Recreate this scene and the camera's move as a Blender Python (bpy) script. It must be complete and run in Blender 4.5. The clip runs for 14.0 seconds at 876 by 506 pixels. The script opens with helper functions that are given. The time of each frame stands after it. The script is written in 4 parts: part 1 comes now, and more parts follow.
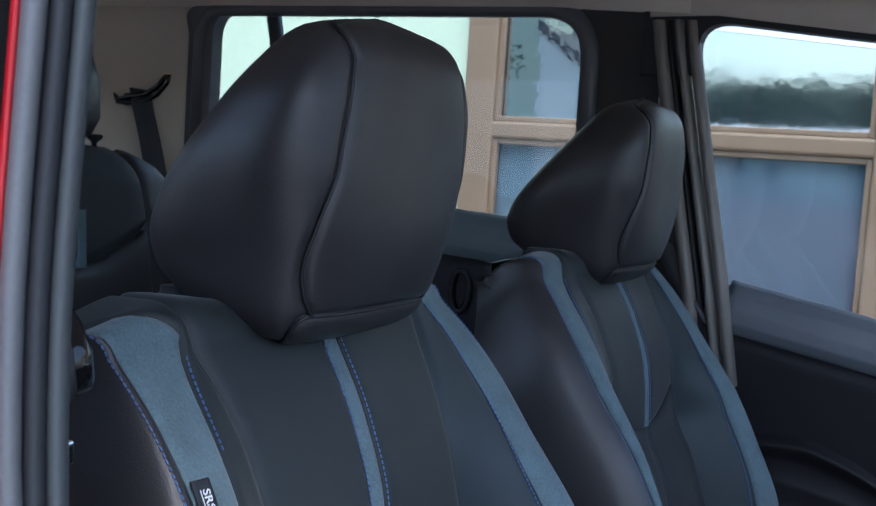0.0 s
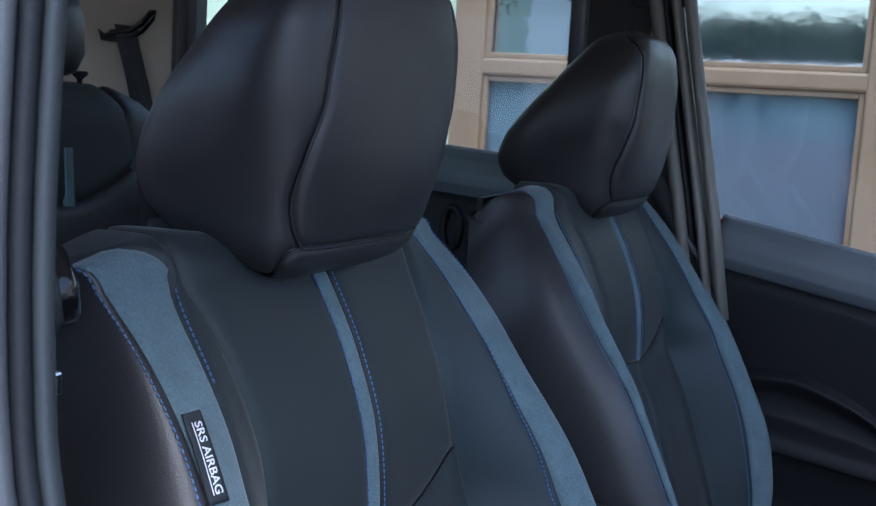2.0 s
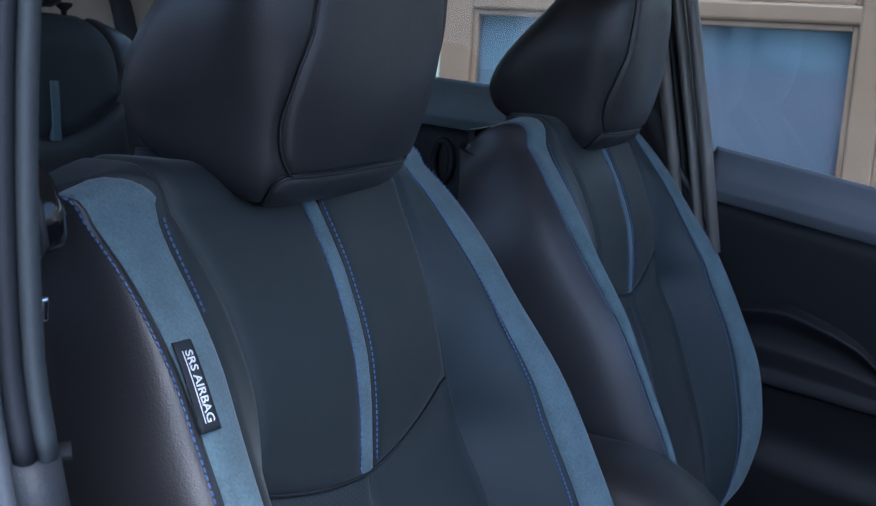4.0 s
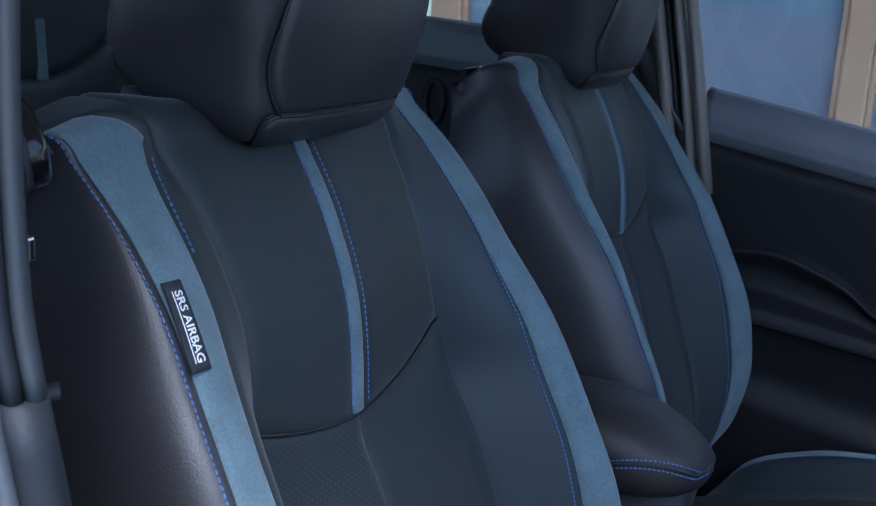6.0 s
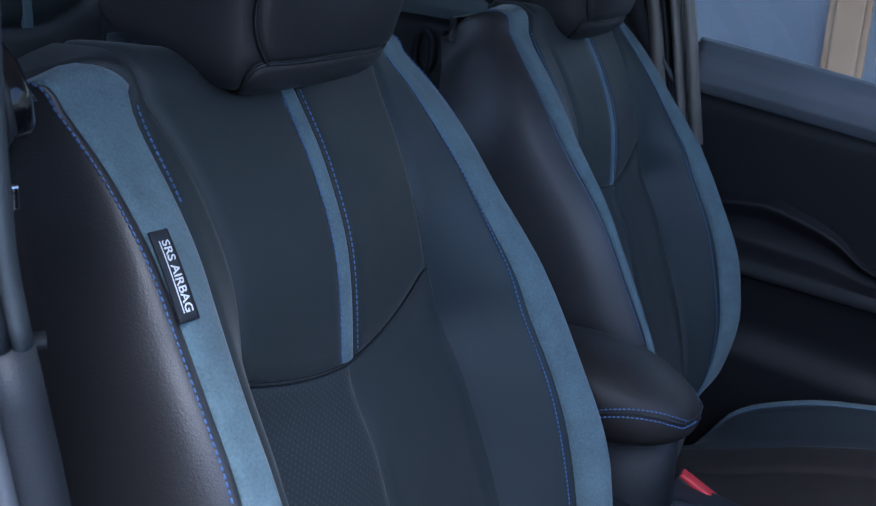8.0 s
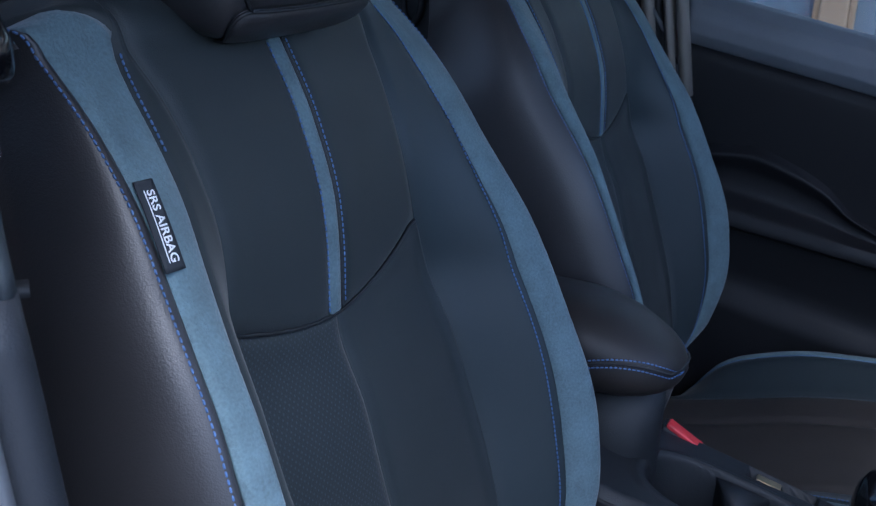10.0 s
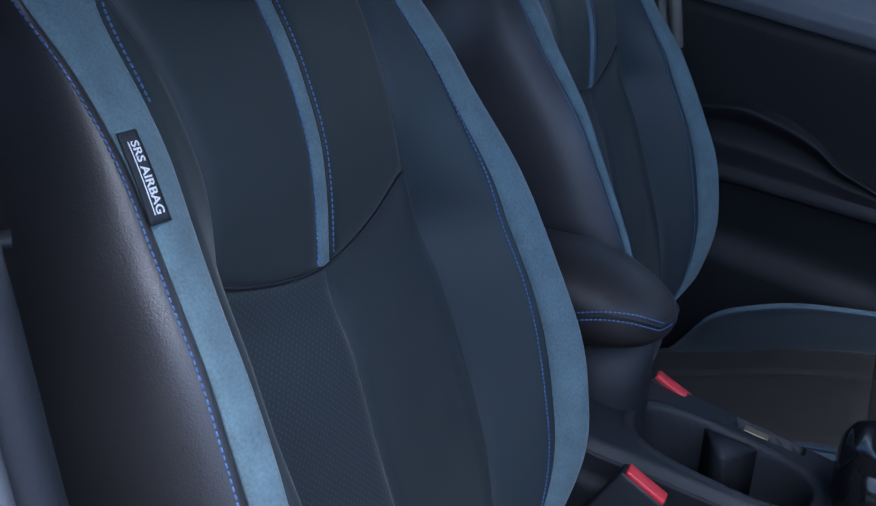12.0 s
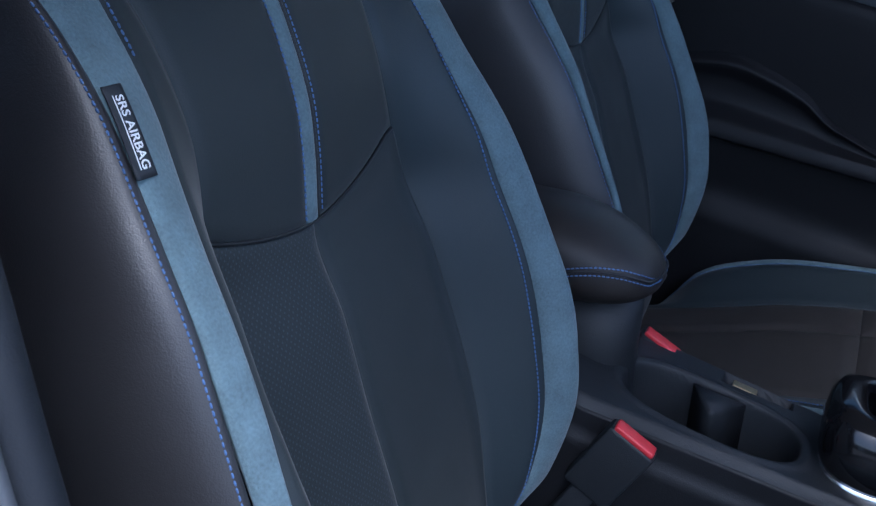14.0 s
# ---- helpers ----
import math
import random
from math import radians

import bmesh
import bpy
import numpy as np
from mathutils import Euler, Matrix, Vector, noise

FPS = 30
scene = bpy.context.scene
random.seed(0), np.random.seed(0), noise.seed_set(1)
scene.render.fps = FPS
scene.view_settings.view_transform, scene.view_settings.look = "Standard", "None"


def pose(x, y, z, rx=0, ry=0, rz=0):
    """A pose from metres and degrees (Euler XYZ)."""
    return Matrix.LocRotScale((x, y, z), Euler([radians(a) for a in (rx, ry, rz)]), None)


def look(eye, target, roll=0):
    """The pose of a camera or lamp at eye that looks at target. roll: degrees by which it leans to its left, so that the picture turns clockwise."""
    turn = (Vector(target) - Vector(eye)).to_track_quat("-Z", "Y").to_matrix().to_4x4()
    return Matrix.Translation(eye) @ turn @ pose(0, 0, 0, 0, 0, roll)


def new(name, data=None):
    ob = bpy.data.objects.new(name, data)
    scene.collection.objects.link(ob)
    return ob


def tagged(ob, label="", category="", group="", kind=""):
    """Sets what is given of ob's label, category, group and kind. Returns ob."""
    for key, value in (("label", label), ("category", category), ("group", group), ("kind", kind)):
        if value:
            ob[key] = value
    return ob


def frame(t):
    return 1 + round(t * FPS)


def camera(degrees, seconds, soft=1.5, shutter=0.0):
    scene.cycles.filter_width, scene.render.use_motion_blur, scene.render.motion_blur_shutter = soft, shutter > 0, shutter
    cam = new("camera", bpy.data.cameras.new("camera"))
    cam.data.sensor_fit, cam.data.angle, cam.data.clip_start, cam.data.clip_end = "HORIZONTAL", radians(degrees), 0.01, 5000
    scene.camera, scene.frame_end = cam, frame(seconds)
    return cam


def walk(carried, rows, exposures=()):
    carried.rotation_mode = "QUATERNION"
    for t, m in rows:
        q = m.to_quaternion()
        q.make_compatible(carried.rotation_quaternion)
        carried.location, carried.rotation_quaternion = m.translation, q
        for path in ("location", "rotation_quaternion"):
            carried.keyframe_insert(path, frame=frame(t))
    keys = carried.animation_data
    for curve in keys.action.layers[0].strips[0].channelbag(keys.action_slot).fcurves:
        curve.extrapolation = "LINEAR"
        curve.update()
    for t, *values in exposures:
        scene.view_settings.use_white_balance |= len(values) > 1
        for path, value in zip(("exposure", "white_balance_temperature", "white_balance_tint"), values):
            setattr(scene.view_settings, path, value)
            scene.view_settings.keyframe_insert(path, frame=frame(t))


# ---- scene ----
# seconds; eye x, y and drop from its first height; heading from the car's rearward axis, pitch, lean (degrees)
EYE = 1.30
ROWS = [
    (0.0, 0.0000, 0.0000, 0.0000, 64.505, -4.712, 3.799),
    (0.5, 0.0016, 0.0005, -0.0011, 64.639, -5.463, 3.736),
    (1.0, 0.0033, 0.0010, -0.0027, 64.790, -6.230, 3.662),
    (1.5, 0.0049, 0.0016, -0.0044, 64.959, -7.002, 3.562),
    (2.0, 0.0064, 0.0024, -0.0063, 65.145, -7.770, 3.442),
    (2.5, 0.0077, 0.0029, -0.0081, 65.347, -8.525, 3.328),
    (3.0, 0.0090, 0.0032, -0.0101, 65.495, -9.338, 3.291),
    (5.5, 0.0148, 0.0058, -0.0150, 66.243, -13.207, 3.405),
    (6.0, 0.0156, 0.0058, -0.0151, 66.399, -13.907, 3.450),
    (6.5, 0.0159, 0.0057, -0.0151, 66.559, -14.556, 3.510),
    (7.0, 0.0163, 0.0055, -0.0153, 66.724, -15.178, 3.568),
    (7.5, 0.0168, 0.0055, -0.0157, 66.892, -15.784, 3.615),
    (8.0, 0.0174, 0.0053, -0.0164, 67.063, -16.380, 3.649),
    (10.5, 0.0201, 0.0041, -0.0198, 67.923, -19.290, 3.779),
    (11.0, 0.0208, 0.0041, -0.0205, 68.096, -19.862, 3.788),
    (11.5, 0.0217, 0.0040, -0.0216, 68.275, -20.430, 3.786),
    (12.0, 0.0225, 0.0040, -0.0225, 68.455, -20.981, 3.785),
    (12.5, 0.0231, 0.0042, -0.0234, 68.634, -21.516, 3.789),
    (13.0, 0.0237, 0.0043, -0.0243, 68.811, -22.034, 3.800),
    (13.5, 0.0243, 0.0043, -0.0251, 68.989, -22.543, 3.816),
    (14.0, 0.0248, 0.0043, -0.0259, 69.164, -23.050, 3.832),
]


def sight(x, y, z, heading, pitch, lean):
    h, p = radians(heading), radians(pitch)
    eye = Vector((x, y, EYE + z))
    return look(eye, eye + Vector((math.sin(h) * math.cos(p), math.cos(h) * math.cos(p), math.sin(p))), lean)


cam = camera(43.0, 14.0, soft=1.2)
cam.data.dof.use_dof, cam.data.dof.focus_distance, cam.data.dof.aperture_fstop = True, 0.75, 26.0
walk(cam, [(r[0], sight(*r[1:])) for r in ROWS], [(0.0, 1.75, 5400, 9), (3.0, 1.64, 5120, 9), (5.5, 1.55, 4960, 10), (14.0, 1.35, 4920, 10)])

# ---- daylight: soft shaded sky, the car's open side faces it ----
world = bpy.data.worlds.new("sky")
scene.world = world
world.use_nodes = True
wn = world.node_tree
sky = wn.nodes.new("ShaderNodeTexSky")
sky.sky_type, sky.sun_disc = "NISHITA", False
sky.sun_elevation, sky.sun_rotation, sky.dust_density = radians(60), radians(245), 4.0
wn.links.new(sky.outputs[0], wn.nodes["Background"].inputs[0])
wn.nodes["Background"].inputs[1].default_value = 0.15
sun = new("sun", bpy.data.lights.new("sun", "SUN"))
sun.data.energy, sun.data.angle, sun.data.color = 0.55, radians(30), (1.0, 0.95, 0.88)
sun.matrix_world = look((0, 0, 8), (4.19, 1.95, 0))


# ---- materials ----
def material(name, color, rough=0.5, metal=0.0, vary=0.25, grain=0.0, scale=300.0, patch=12.0, sheen=0.0, coat=0.0, pattern="noise", spec=0.5):
    m = bpy.data.materials.new(name)
    m.use_nodes = True
    nt = m.node_tree
    b = nt.nodes["Principled BSDF"]
    tc = nt.nodes.new("ShaderNodeTexCoord")
    fine, broad = nt.nodes.new("ShaderNodeTexNoise"), nt.nodes.new("ShaderNodeTexNoise")
    fine.inputs["Scale"].default_value, fine.inputs["Detail"].default_value = scale, 4
    broad.inputs["Scale"].default_value, broad.inputs["Detail"].default_value = patch, 3
    for n in (fine, broad):
        nt.links.new(tc.outputs["Object"], n.inputs["Vector"])
    add = nt.nodes.new("ShaderNodeMath")
    add.operation = "ADD"
    nt.links.new(fine.outputs[0], add.inputs[0])
    nt.links.new(broad.outputs[0], add.inputs[1])
    mix = nt.nodes.new("ShaderNodeMapRange")
    mix.inputs[1].default_value, mix.inputs[2].default_value = 0.6, 1.4
    mix.inputs[3].default_value, mix.inputs[4].default_value = 1 - vary, 1 + vary
    nt.links.new(add.outputs[0], mix.inputs[0])
    tint = nt.nodes.new("ShaderNodeVectorMath")
    tint.operation = "SCALE"
    tint.inputs[0].default_value = color
    nt.links.new(mix.outputs[0], tint.inputs["Scale"])
    nt.links.new(tint.outputs[0], b.inputs["Base Color"])
    rr = nt.nodes.new("ShaderNodeMapRange")
    rr.inputs[1].default_value, rr.inputs[2].default_value = 0.3, 0.7
    rr.inputs[3].default_value, rr.inputs[4].default_value = max(rough - 0.06, 0.0), min(rough + 0.06, 1.0)
    nt.links.new(broad.outputs[0], rr.inputs[0])
    nt.links.new(rr.outputs[0], b.inputs["Roughness"])
    b.inputs["Metallic"].default_value = metal
    b.inputs["Specular IOR Level"].default_value = spec
    b.inputs["Sheen Weight"].default_value = sheen
    b.inputs["Sheen Roughness"].default_value = 0.4
    b.inputs["Coat Weight"].default_value = coat
    b.inputs["Coat Roughness"].default_value = 0.05
    if grain:
        h = fine
        if pattern == "leather":
            h = nt.nodes.new("ShaderNodeTexVoronoi")
            h.feature = "SMOOTH_F1"
            h.inputs["Scale"].default_value = scale
            h.inputs["Randomness"].default_value = 1.0
            nt.links.new(tc.outputs["Object"], h.inputs["Vector"])
            crease = nt.nodes.new("ShaderNodeTexNoise")
            crease.inputs["Scale"].default_value, crease.inputs["Detail"].default_value, crease.inputs["Distortion"].default_value = scale * 0.16, 6, 1.5
            nt.links.new(tc.outputs["Object"], crease.inputs["Vector"])
            both = nt.nodes.new("ShaderNodeMath")
            both.operation = "MULTIPLY_ADD"
            both.inputs[1].default_value = 1.2
            nt.links.new(crease.outputs[0], both.inputs[0])
            nt.links.new(h.outputs[0], both.inputs[2])
            h = both
        bump = nt.nodes.new("ShaderNodeBump")
        bump.inputs["Strength"].default_value, bump.inputs["Distance"].default_value = grain, 0.001
        nt.links.new(h.outputs[0], bump.inputs["Height"])
        nt.links.new(bump.outputs[0], b.inputs["Normal"])
    return m


LEATHER = material("black_leather", (0.028, 0.0268, 0.0283), 0.42, vary=0.12, grain=0.13, scale=1100, pattern="leather", spec=0.55)
# armrest lid: black leather, headliner's warm reflection put into the base colour
LIDLEATHER = material("headliner_tinted_black_leather", (0.021, 0.0185, 0.0175), 0.50, vary=0.12, grain=0.13, scale=1100, pattern="leather", spec=0.4)
CUSHION = material("warm_black_cushion_leather", (0.040, 0.036, 0.034), 0.50, vary=0.12, grain=0.13, scale=1100, pattern="leather", spec=0.45)
INSERT = material("black_seat_cloth", (0.0195, 0.0252, 0.0270), 0.60, vary=0.12, grain=0.2, scale=900, sheen=0.12, spec=0.4)
WING = material("blue_black_leatherette", (0.0225, 0.0318, 0.0370), 0.54, vary=0.08, grain=0.12, scale=1000, pattern="leather", sheen=0.08, spec=0.42)
SUEDE = material("blue_grey_suede", (0.108, 0.158, 0.178), 0.88, vary=0.32, grain=0.65, scale=520, patch=42, sheen=0.22)
THREAD = material("blue_thread", (0.085, 0.155, 0.33), 0.6, vary=0.1)
PIPING = material("seam_piping", (0.012, 0.013, 0.015), 0.55, vary=0.1)
DOORBLACK = material("black_door_skin", (0.0085, 0.0088, 0.0105), 0.52, vary=0.12, grain=0.15, scale=1000, pattern="leather", spec=0.26)
# rear door trim: sky sheen painted in as a paler teal base
SKYLIT_TRIM = material("skylit_door_trim", (0.17, 0.215, 0.235), 0.45, vary=0.08, grain=0.15, scale=1000, pattern="leather")
PLASTIC = material("dark_moulded_plastic", (0.015, 0.017, 0.020), 0.52, vary=0.1, grain=0.25, scale=1100, pattern="leather", spec=0.35)
PILLAR = material("dark_warm_pillar_plastic", (0.036, 0.034, 0.033), 0.6, vary=0.1, grain=0.2, scale=1000, pattern="leather", spec=0.4)
SOFT = material("soft_grey_door_skin", (0.125, 0.138, 0.158), 0.42, vary=0.12, grain=0.25, scale=900, pattern="leather")
GLOSSBLACK = material("gloss_black", (0.006, 0.006, 0.007), 0.08, vary=0.05)
PILLARGREY = material("grey_pillar_plastic", (0.038, 0.045, 0.050), 0.55, vary=0.06, grain=0.2, scale=1100, pattern="leather", spec=0.38)
PILLARDARK = material("dark_pillar_plastic", (0.019, 0.021, 0.025), 0.5, vary=0.06, grain=0.2, scale=1100, pattern="leather", spec=0.3)
FRAMEGREY = material("warm_grey_window_frame", (0.20, 0.185, 0.165), 0.5, vary=0.06, grain=0.1, scale=900)
RUBBER = material("black_rubber_seal", (0.085, 0.091, 0.100), 0.38, vary=0.15, grain=0.1, scale=500)
LINER = material("beige_headliner", (0.70, 0.60, 0.49), 0.95, vary=0.06, grain=0.3, scale=1500)
TRIM = material("beige_pillar_plastic", (0.62, 0.56, 0.47), 0.6, vary=0.05, grain=0.1, scale=900)
RED = material("red_car_paint", (0.30, 0.008, 0.015), 0.3, vary=0.04, coat=1.0)
REDPLASTIC = material("red_buckle_button", (0.55, 0.03, 0.04), 0.4, vary=0.06)
CHROME = material("bright_metal", (0.7, 0.7, 0.7), 0.2, 1.0, vary=0.05)
BRASS = material("dull_brass", (0.5, 0.38, 0.22), 0.35, 1.0, vary=0.1)
WEBBING = material("grey_belt_webbing", (0.045, 0.048, 0.055), 0.75, vary=0.15, grain=0.4, scale=1500)
LABELBLACK = material("black_woven_label", (0.022, 0.026, 0.032), 0.8, vary=0.15, grain=0.4, scale=1800)
WHITE = material("white_print", (0.8, 0.8, 0.8), 0.7, vary=0.05)
CARPET = material("dark_carpet", (0.008, 0.008, 0.009), 0.95, vary=0.3, grain=0.6, scale=600, spec=0.15)
BRONZE = material("tan_window_frame", (0.185, 0.118, 0.075), 0.45, vary=0.08)
CONCRETE = material("pale_wall_render", (0.45, 0.40, 0.33), 0.9, vary=0.12, grain=0.3, scale=60, patch=2)
PAVING = material("grey_concrete_paving", (0.19, 0.18, 0.165), 0.9, vary=0.25, grain=0.4, scale=80, patch=1.2)
WHITEWALL = material("white_house_paint", (0.78, 0.78, 0.74), 0.8, vary=0.06, grain=0.2, scale=40, patch=1.0)
ASPHALT = material("asphalt", (0.05, 0.05, 0.052), 0.9, vary=0.3, grain=0.5, scale=90, patch=1.5)
LEAF = material("foliage", (0.05, 0.08, 0.035), 0.8, vary=0.4, scale=6, patch=0.6)
# upper panes: base colour adds the haze over the mirrored hills
PANE = material("haze_tinted_window_glass", (0.022, 0.030, 0.042), 0.012, vary=0.1, patch=1.0)
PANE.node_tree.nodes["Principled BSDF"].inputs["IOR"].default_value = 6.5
# lower panes: blue-grey of the mirrored yard painted in as base colour
LOWPANE = material("reflection_tinted_window_glass", (0.085, 0.118, 0.160), 0.02, vary=0.1, patch=1.0)
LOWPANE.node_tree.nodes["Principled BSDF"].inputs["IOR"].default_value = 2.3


def rippled(m, scale, depth):
    """Float-glass waviness that breaks up what the panes mirror."""
    nt = m.node_tree
    tc, noise, bump = nt.nodes.new("ShaderNodeTexCoord"), nt.nodes.new("ShaderNodeTexNoise"), nt.nodes.new("ShaderNodeBump")
    noise.inputs["Scale"].default_value, noise.inputs["Detail"].default_value = scale, 2.0
    bump.inputs["Strength"].default_value, bump.inputs["Distance"].default_value = 1.0, depth
    nt.links.new(tc.outputs["Object"], noise.inputs["Vector"])
    nt.links.new(noise.outputs[0], bump.inputs["Height"])
    nt.links.new(bump.outputs[0], nt.nodes["Principled BSDF"].inputs["Normal"])


rippled(PANE, 22.0, 0.00015)
rippled(LOWPANE, 22.0, 0.00015)
PALE = material("pale_green_white_panel", (0.50, 0.56, 0.43), 0.7, vary=0.06, patch=1.0, scale=20)
BARK = material("bark", (0.09, 0.07, 0.05), 0.9, vary=0.3, grain=0.5, scale=40)


def glass_material():
    m = bpy.data.materials.new("car_glass")
    m.use_nodes = True
    nt = m.node_tree
    nt.nodes.clear()
    out, mix = nt.nodes.new("ShaderNodeOutputMaterial"), nt.nodes.new("ShaderNodeMixShader")
    clear, gloss = nt.nodes.new("ShaderNodeBsdfTransparent"), nt.nodes.new("ShaderNodeBsdfGlossy")
    clear.inputs[0].default_value = (0.875, 0.93, 0.90, 1)
    gloss.inputs["Roughness"].default_value = 0.01
    fres = nt.nodes.new("ShaderNodeFresnel")
    fres.inputs[0].default_value = 1.45
    nt.links.new(fres.outputs[0], mix.inputs[0])
    nt.links.new(clear.outputs[0], mix.inputs[1])
    nt.links.new(gloss.outputs[0], mix.inputs[2])
    nt.links.new(mix.outputs[0], out.inputs[0])
    return m


CARGLASS = glass_material()


def perforated():
    """Cloth with rows of small pin holes."""
    m = INSERT.copy()
    m.name = "perforated_seat_cloth"
    nt = m.node_tree
    b = nt.nodes["Principled BSDF"]
    tc, turn, vor = nt.nodes.new("ShaderNodeTexCoord"), nt.nodes.new("ShaderNodeMapping"), nt.nodes.new("ShaderNodeTexVoronoi")
    turn.inputs["Rotation"].default_value = (0, radians(45), 0)
    turn.inputs["Scale"].default_value = (1, 0.0, 1)
    vor.inputs["Scale"].default_value, vor.inputs["Randomness"].default_value = 250, 0.0
    nt.links.new(tc.outputs["Object"], turn.inputs["Vector"])
    nt.links.new(turn.outputs[0], vor.inputs["Vector"])
    dot = nt.nodes.new("ShaderNodeMapRange")
    dot.inputs[1].default_value, dot.inputs[2].default_value = 0.14, 0.24
    dot.inputs[3].default_value, dot.inputs[4].default_value = 1.0, 0.0
    nt.links.new(vor.outputs["Distance"], dot.inputs[0])
    mix = nt.nodes.new("ShaderNodeMix")
    mix.data_type = "RGBA"
    old = b.inputs["Base Color"].links[0].from_socket
    nt.links.new(dot.outputs[0], mix.inputs["Factor"])
    nt.links.new(old, mix.inputs["A"])
    mix.inputs["B"].default_value = (0.040, 0.050, 0.060, 1)
    nt.links.new(mix.outputs["Result"], b.inputs["Base Color"])
    return m


PERFORATED = perforated()


# ---- mesh helpers ----
def part(name, data, mat, parent=None, label="", smooth=True):
    """Links a bmesh or (verts, faces) as one mesh object under parent."""
    me = bpy.data.meshes.new(name)
    if isinstance(data, tuple):
        me.from_pydata([tuple(map(float, v)) for v in data[0]], [], data[1])
        bm = bmesh.new()
        bm.from_mesh(me)
        bmesh.ops.recalc_face_normals(bm, faces=bm.faces)
        bm.to_mesh(me)
        bm.free()
    else:
        data.to_mesh(me)
        data.free()
    me.materials.append(mat)
    me.shade_smooth() if smooth else me.shade_flat()
    ob = new(name, me)
    if parent is not None:
        ob.parent = parent
        ob.matrix_parent_inverse = parent.matrix_world.inverted()
    if label:
        tagged(ob, label)
    return ob


def base(name, at, label, category, group="", kind=""):
    ob = new(name)
    ob.empty_display_size = 0.05
    ob.matrix_world = Matrix.Translation(at)
    return tagged(ob, label, category, group, kind)


def curve(*pts):
    """A smooth function through (t, value) knots (monotone cubic by finite slopes)."""
    xs, ys = np.array([p[0] for p in pts], float), np.array([p[1] for p in pts], float)
    o = np.argsort(xs)
    xs, ys = xs[o], ys[o]
    d = np.diff(ys) / np.diff(xs)
    m = np.r_[d[0], [0 if a * b <= 0 else 2 * a * b / (a + b) for a, b in zip(d[:-1], d[1:])], d[-1]]

    def f(t):
        t = np.clip(np.asarray(t, float), xs[0], xs[-1])
        i = np.clip(np.searchsorted(xs, t) - 1, 0, len(xs) - 2)
        h = xs[i + 1] - xs[i]
        u = (t - xs[i]) / h
        return (ys[i] * (1 + 2 * u) * (1 - u) ** 2 + m[i] * h * u * (1 - u) ** 2 + ys[i + 1] * u * u * (3 - 2 * u) + m[i + 1] * h * u * u * (u - 1))
    return f


def step(x, a, b):
    u = np.clip((np.asarray(x, float) - a) / (b - a), 0, 1)
    return u * u * (3 - 2 * u)


def spaced(n, tight=0.012):
    u = np.linspace(0, 1, n)
    u = np.r_[0, tight, 2.2 * tight, u[(u > 3 * tight) & (u < 1 - 3 * tight)], 1 - 2.2 * tight, 1 - tight, 1]
    return u


def grid_faces(nu, nv, close=False):
    return [(i * nv + j, ((i + 1) % nu) * nv + j, ((i + 1) % nu) * nv + j + 1, i * nv + j + 1) for i in range(nu if close else nu - 1) for j in range(nv - 1)]


def quilt(name, fn, nu, nv, mat, parent, out, seams="lrbt", groove=0.004, width=0.005, puff=0.0, label="", skirt=0.008):
    """An upholstered panel: fn(p, q) gives places over the unit square, its seamed borders are drawn in and turned under."""
    p, q = spaced(nu), spaced(nv)
    pp, qq = np.meshgrid(p, q, indexing="ij")
    g = np.stack(fn(pp, qq), -1)
    n = np.cross(np.gradient(g, axis=0), np.gradient(g, axis=1))
    n /= np.linalg.norm(n, axis=-1, keepdims=True) + 1e-12
    if (n.reshape(-1, 3).mean(0) @ np.array(out)) < 0:
        n = -n
    du = np.concatenate([np.zeros((1, g.shape[1])), np.cumsum(np.linalg.norm(np.diff(g, axis=0), axis=-1), 0)])
    dv = np.concatenate([np.zeros((g.shape[0], 1)), np.cumsum(np.linalg.norm(np.diff(g, axis=1), axis=-1), 1)], 1)
    dist = {"l": du, "r": du[-1:] - du, "b": dv, "t": dv[:, -1:] - dv}
    d = np.min([dist[k] for k in seams], 0) if seams else np.full(du.shape, 1.0)
    g = g + n * (puff * (1 - np.exp(-d / 0.02)) - groove * np.exp(-(d / width) ** 2))[..., None]
    nu, nv = g.shape[:2]
    verts = list(g.reshape(-1, 3))
    faces = grid_faces(nu, nv)
    rim = [i * nv for i in range(nu)] + [(nu - 1) * nv + j for j in range(1, nv)] + [i * nv + nv - 1 for i in range(nu - 2, -1, -1)] + [j for j in range(nv - 2, 0, -1)]
    nf = n.reshape(-1, 3)
    k = len(verts)
    verts += [verts[i] - nf[i] * skirt for i in rim]
    faces += [(rim[i], rim[(i + 1) % len(rim)], k + (i + 1) % len(rim), k + i) for i in range(len(rim))]
    return part(name, (verts, faces), mat, parent, label)


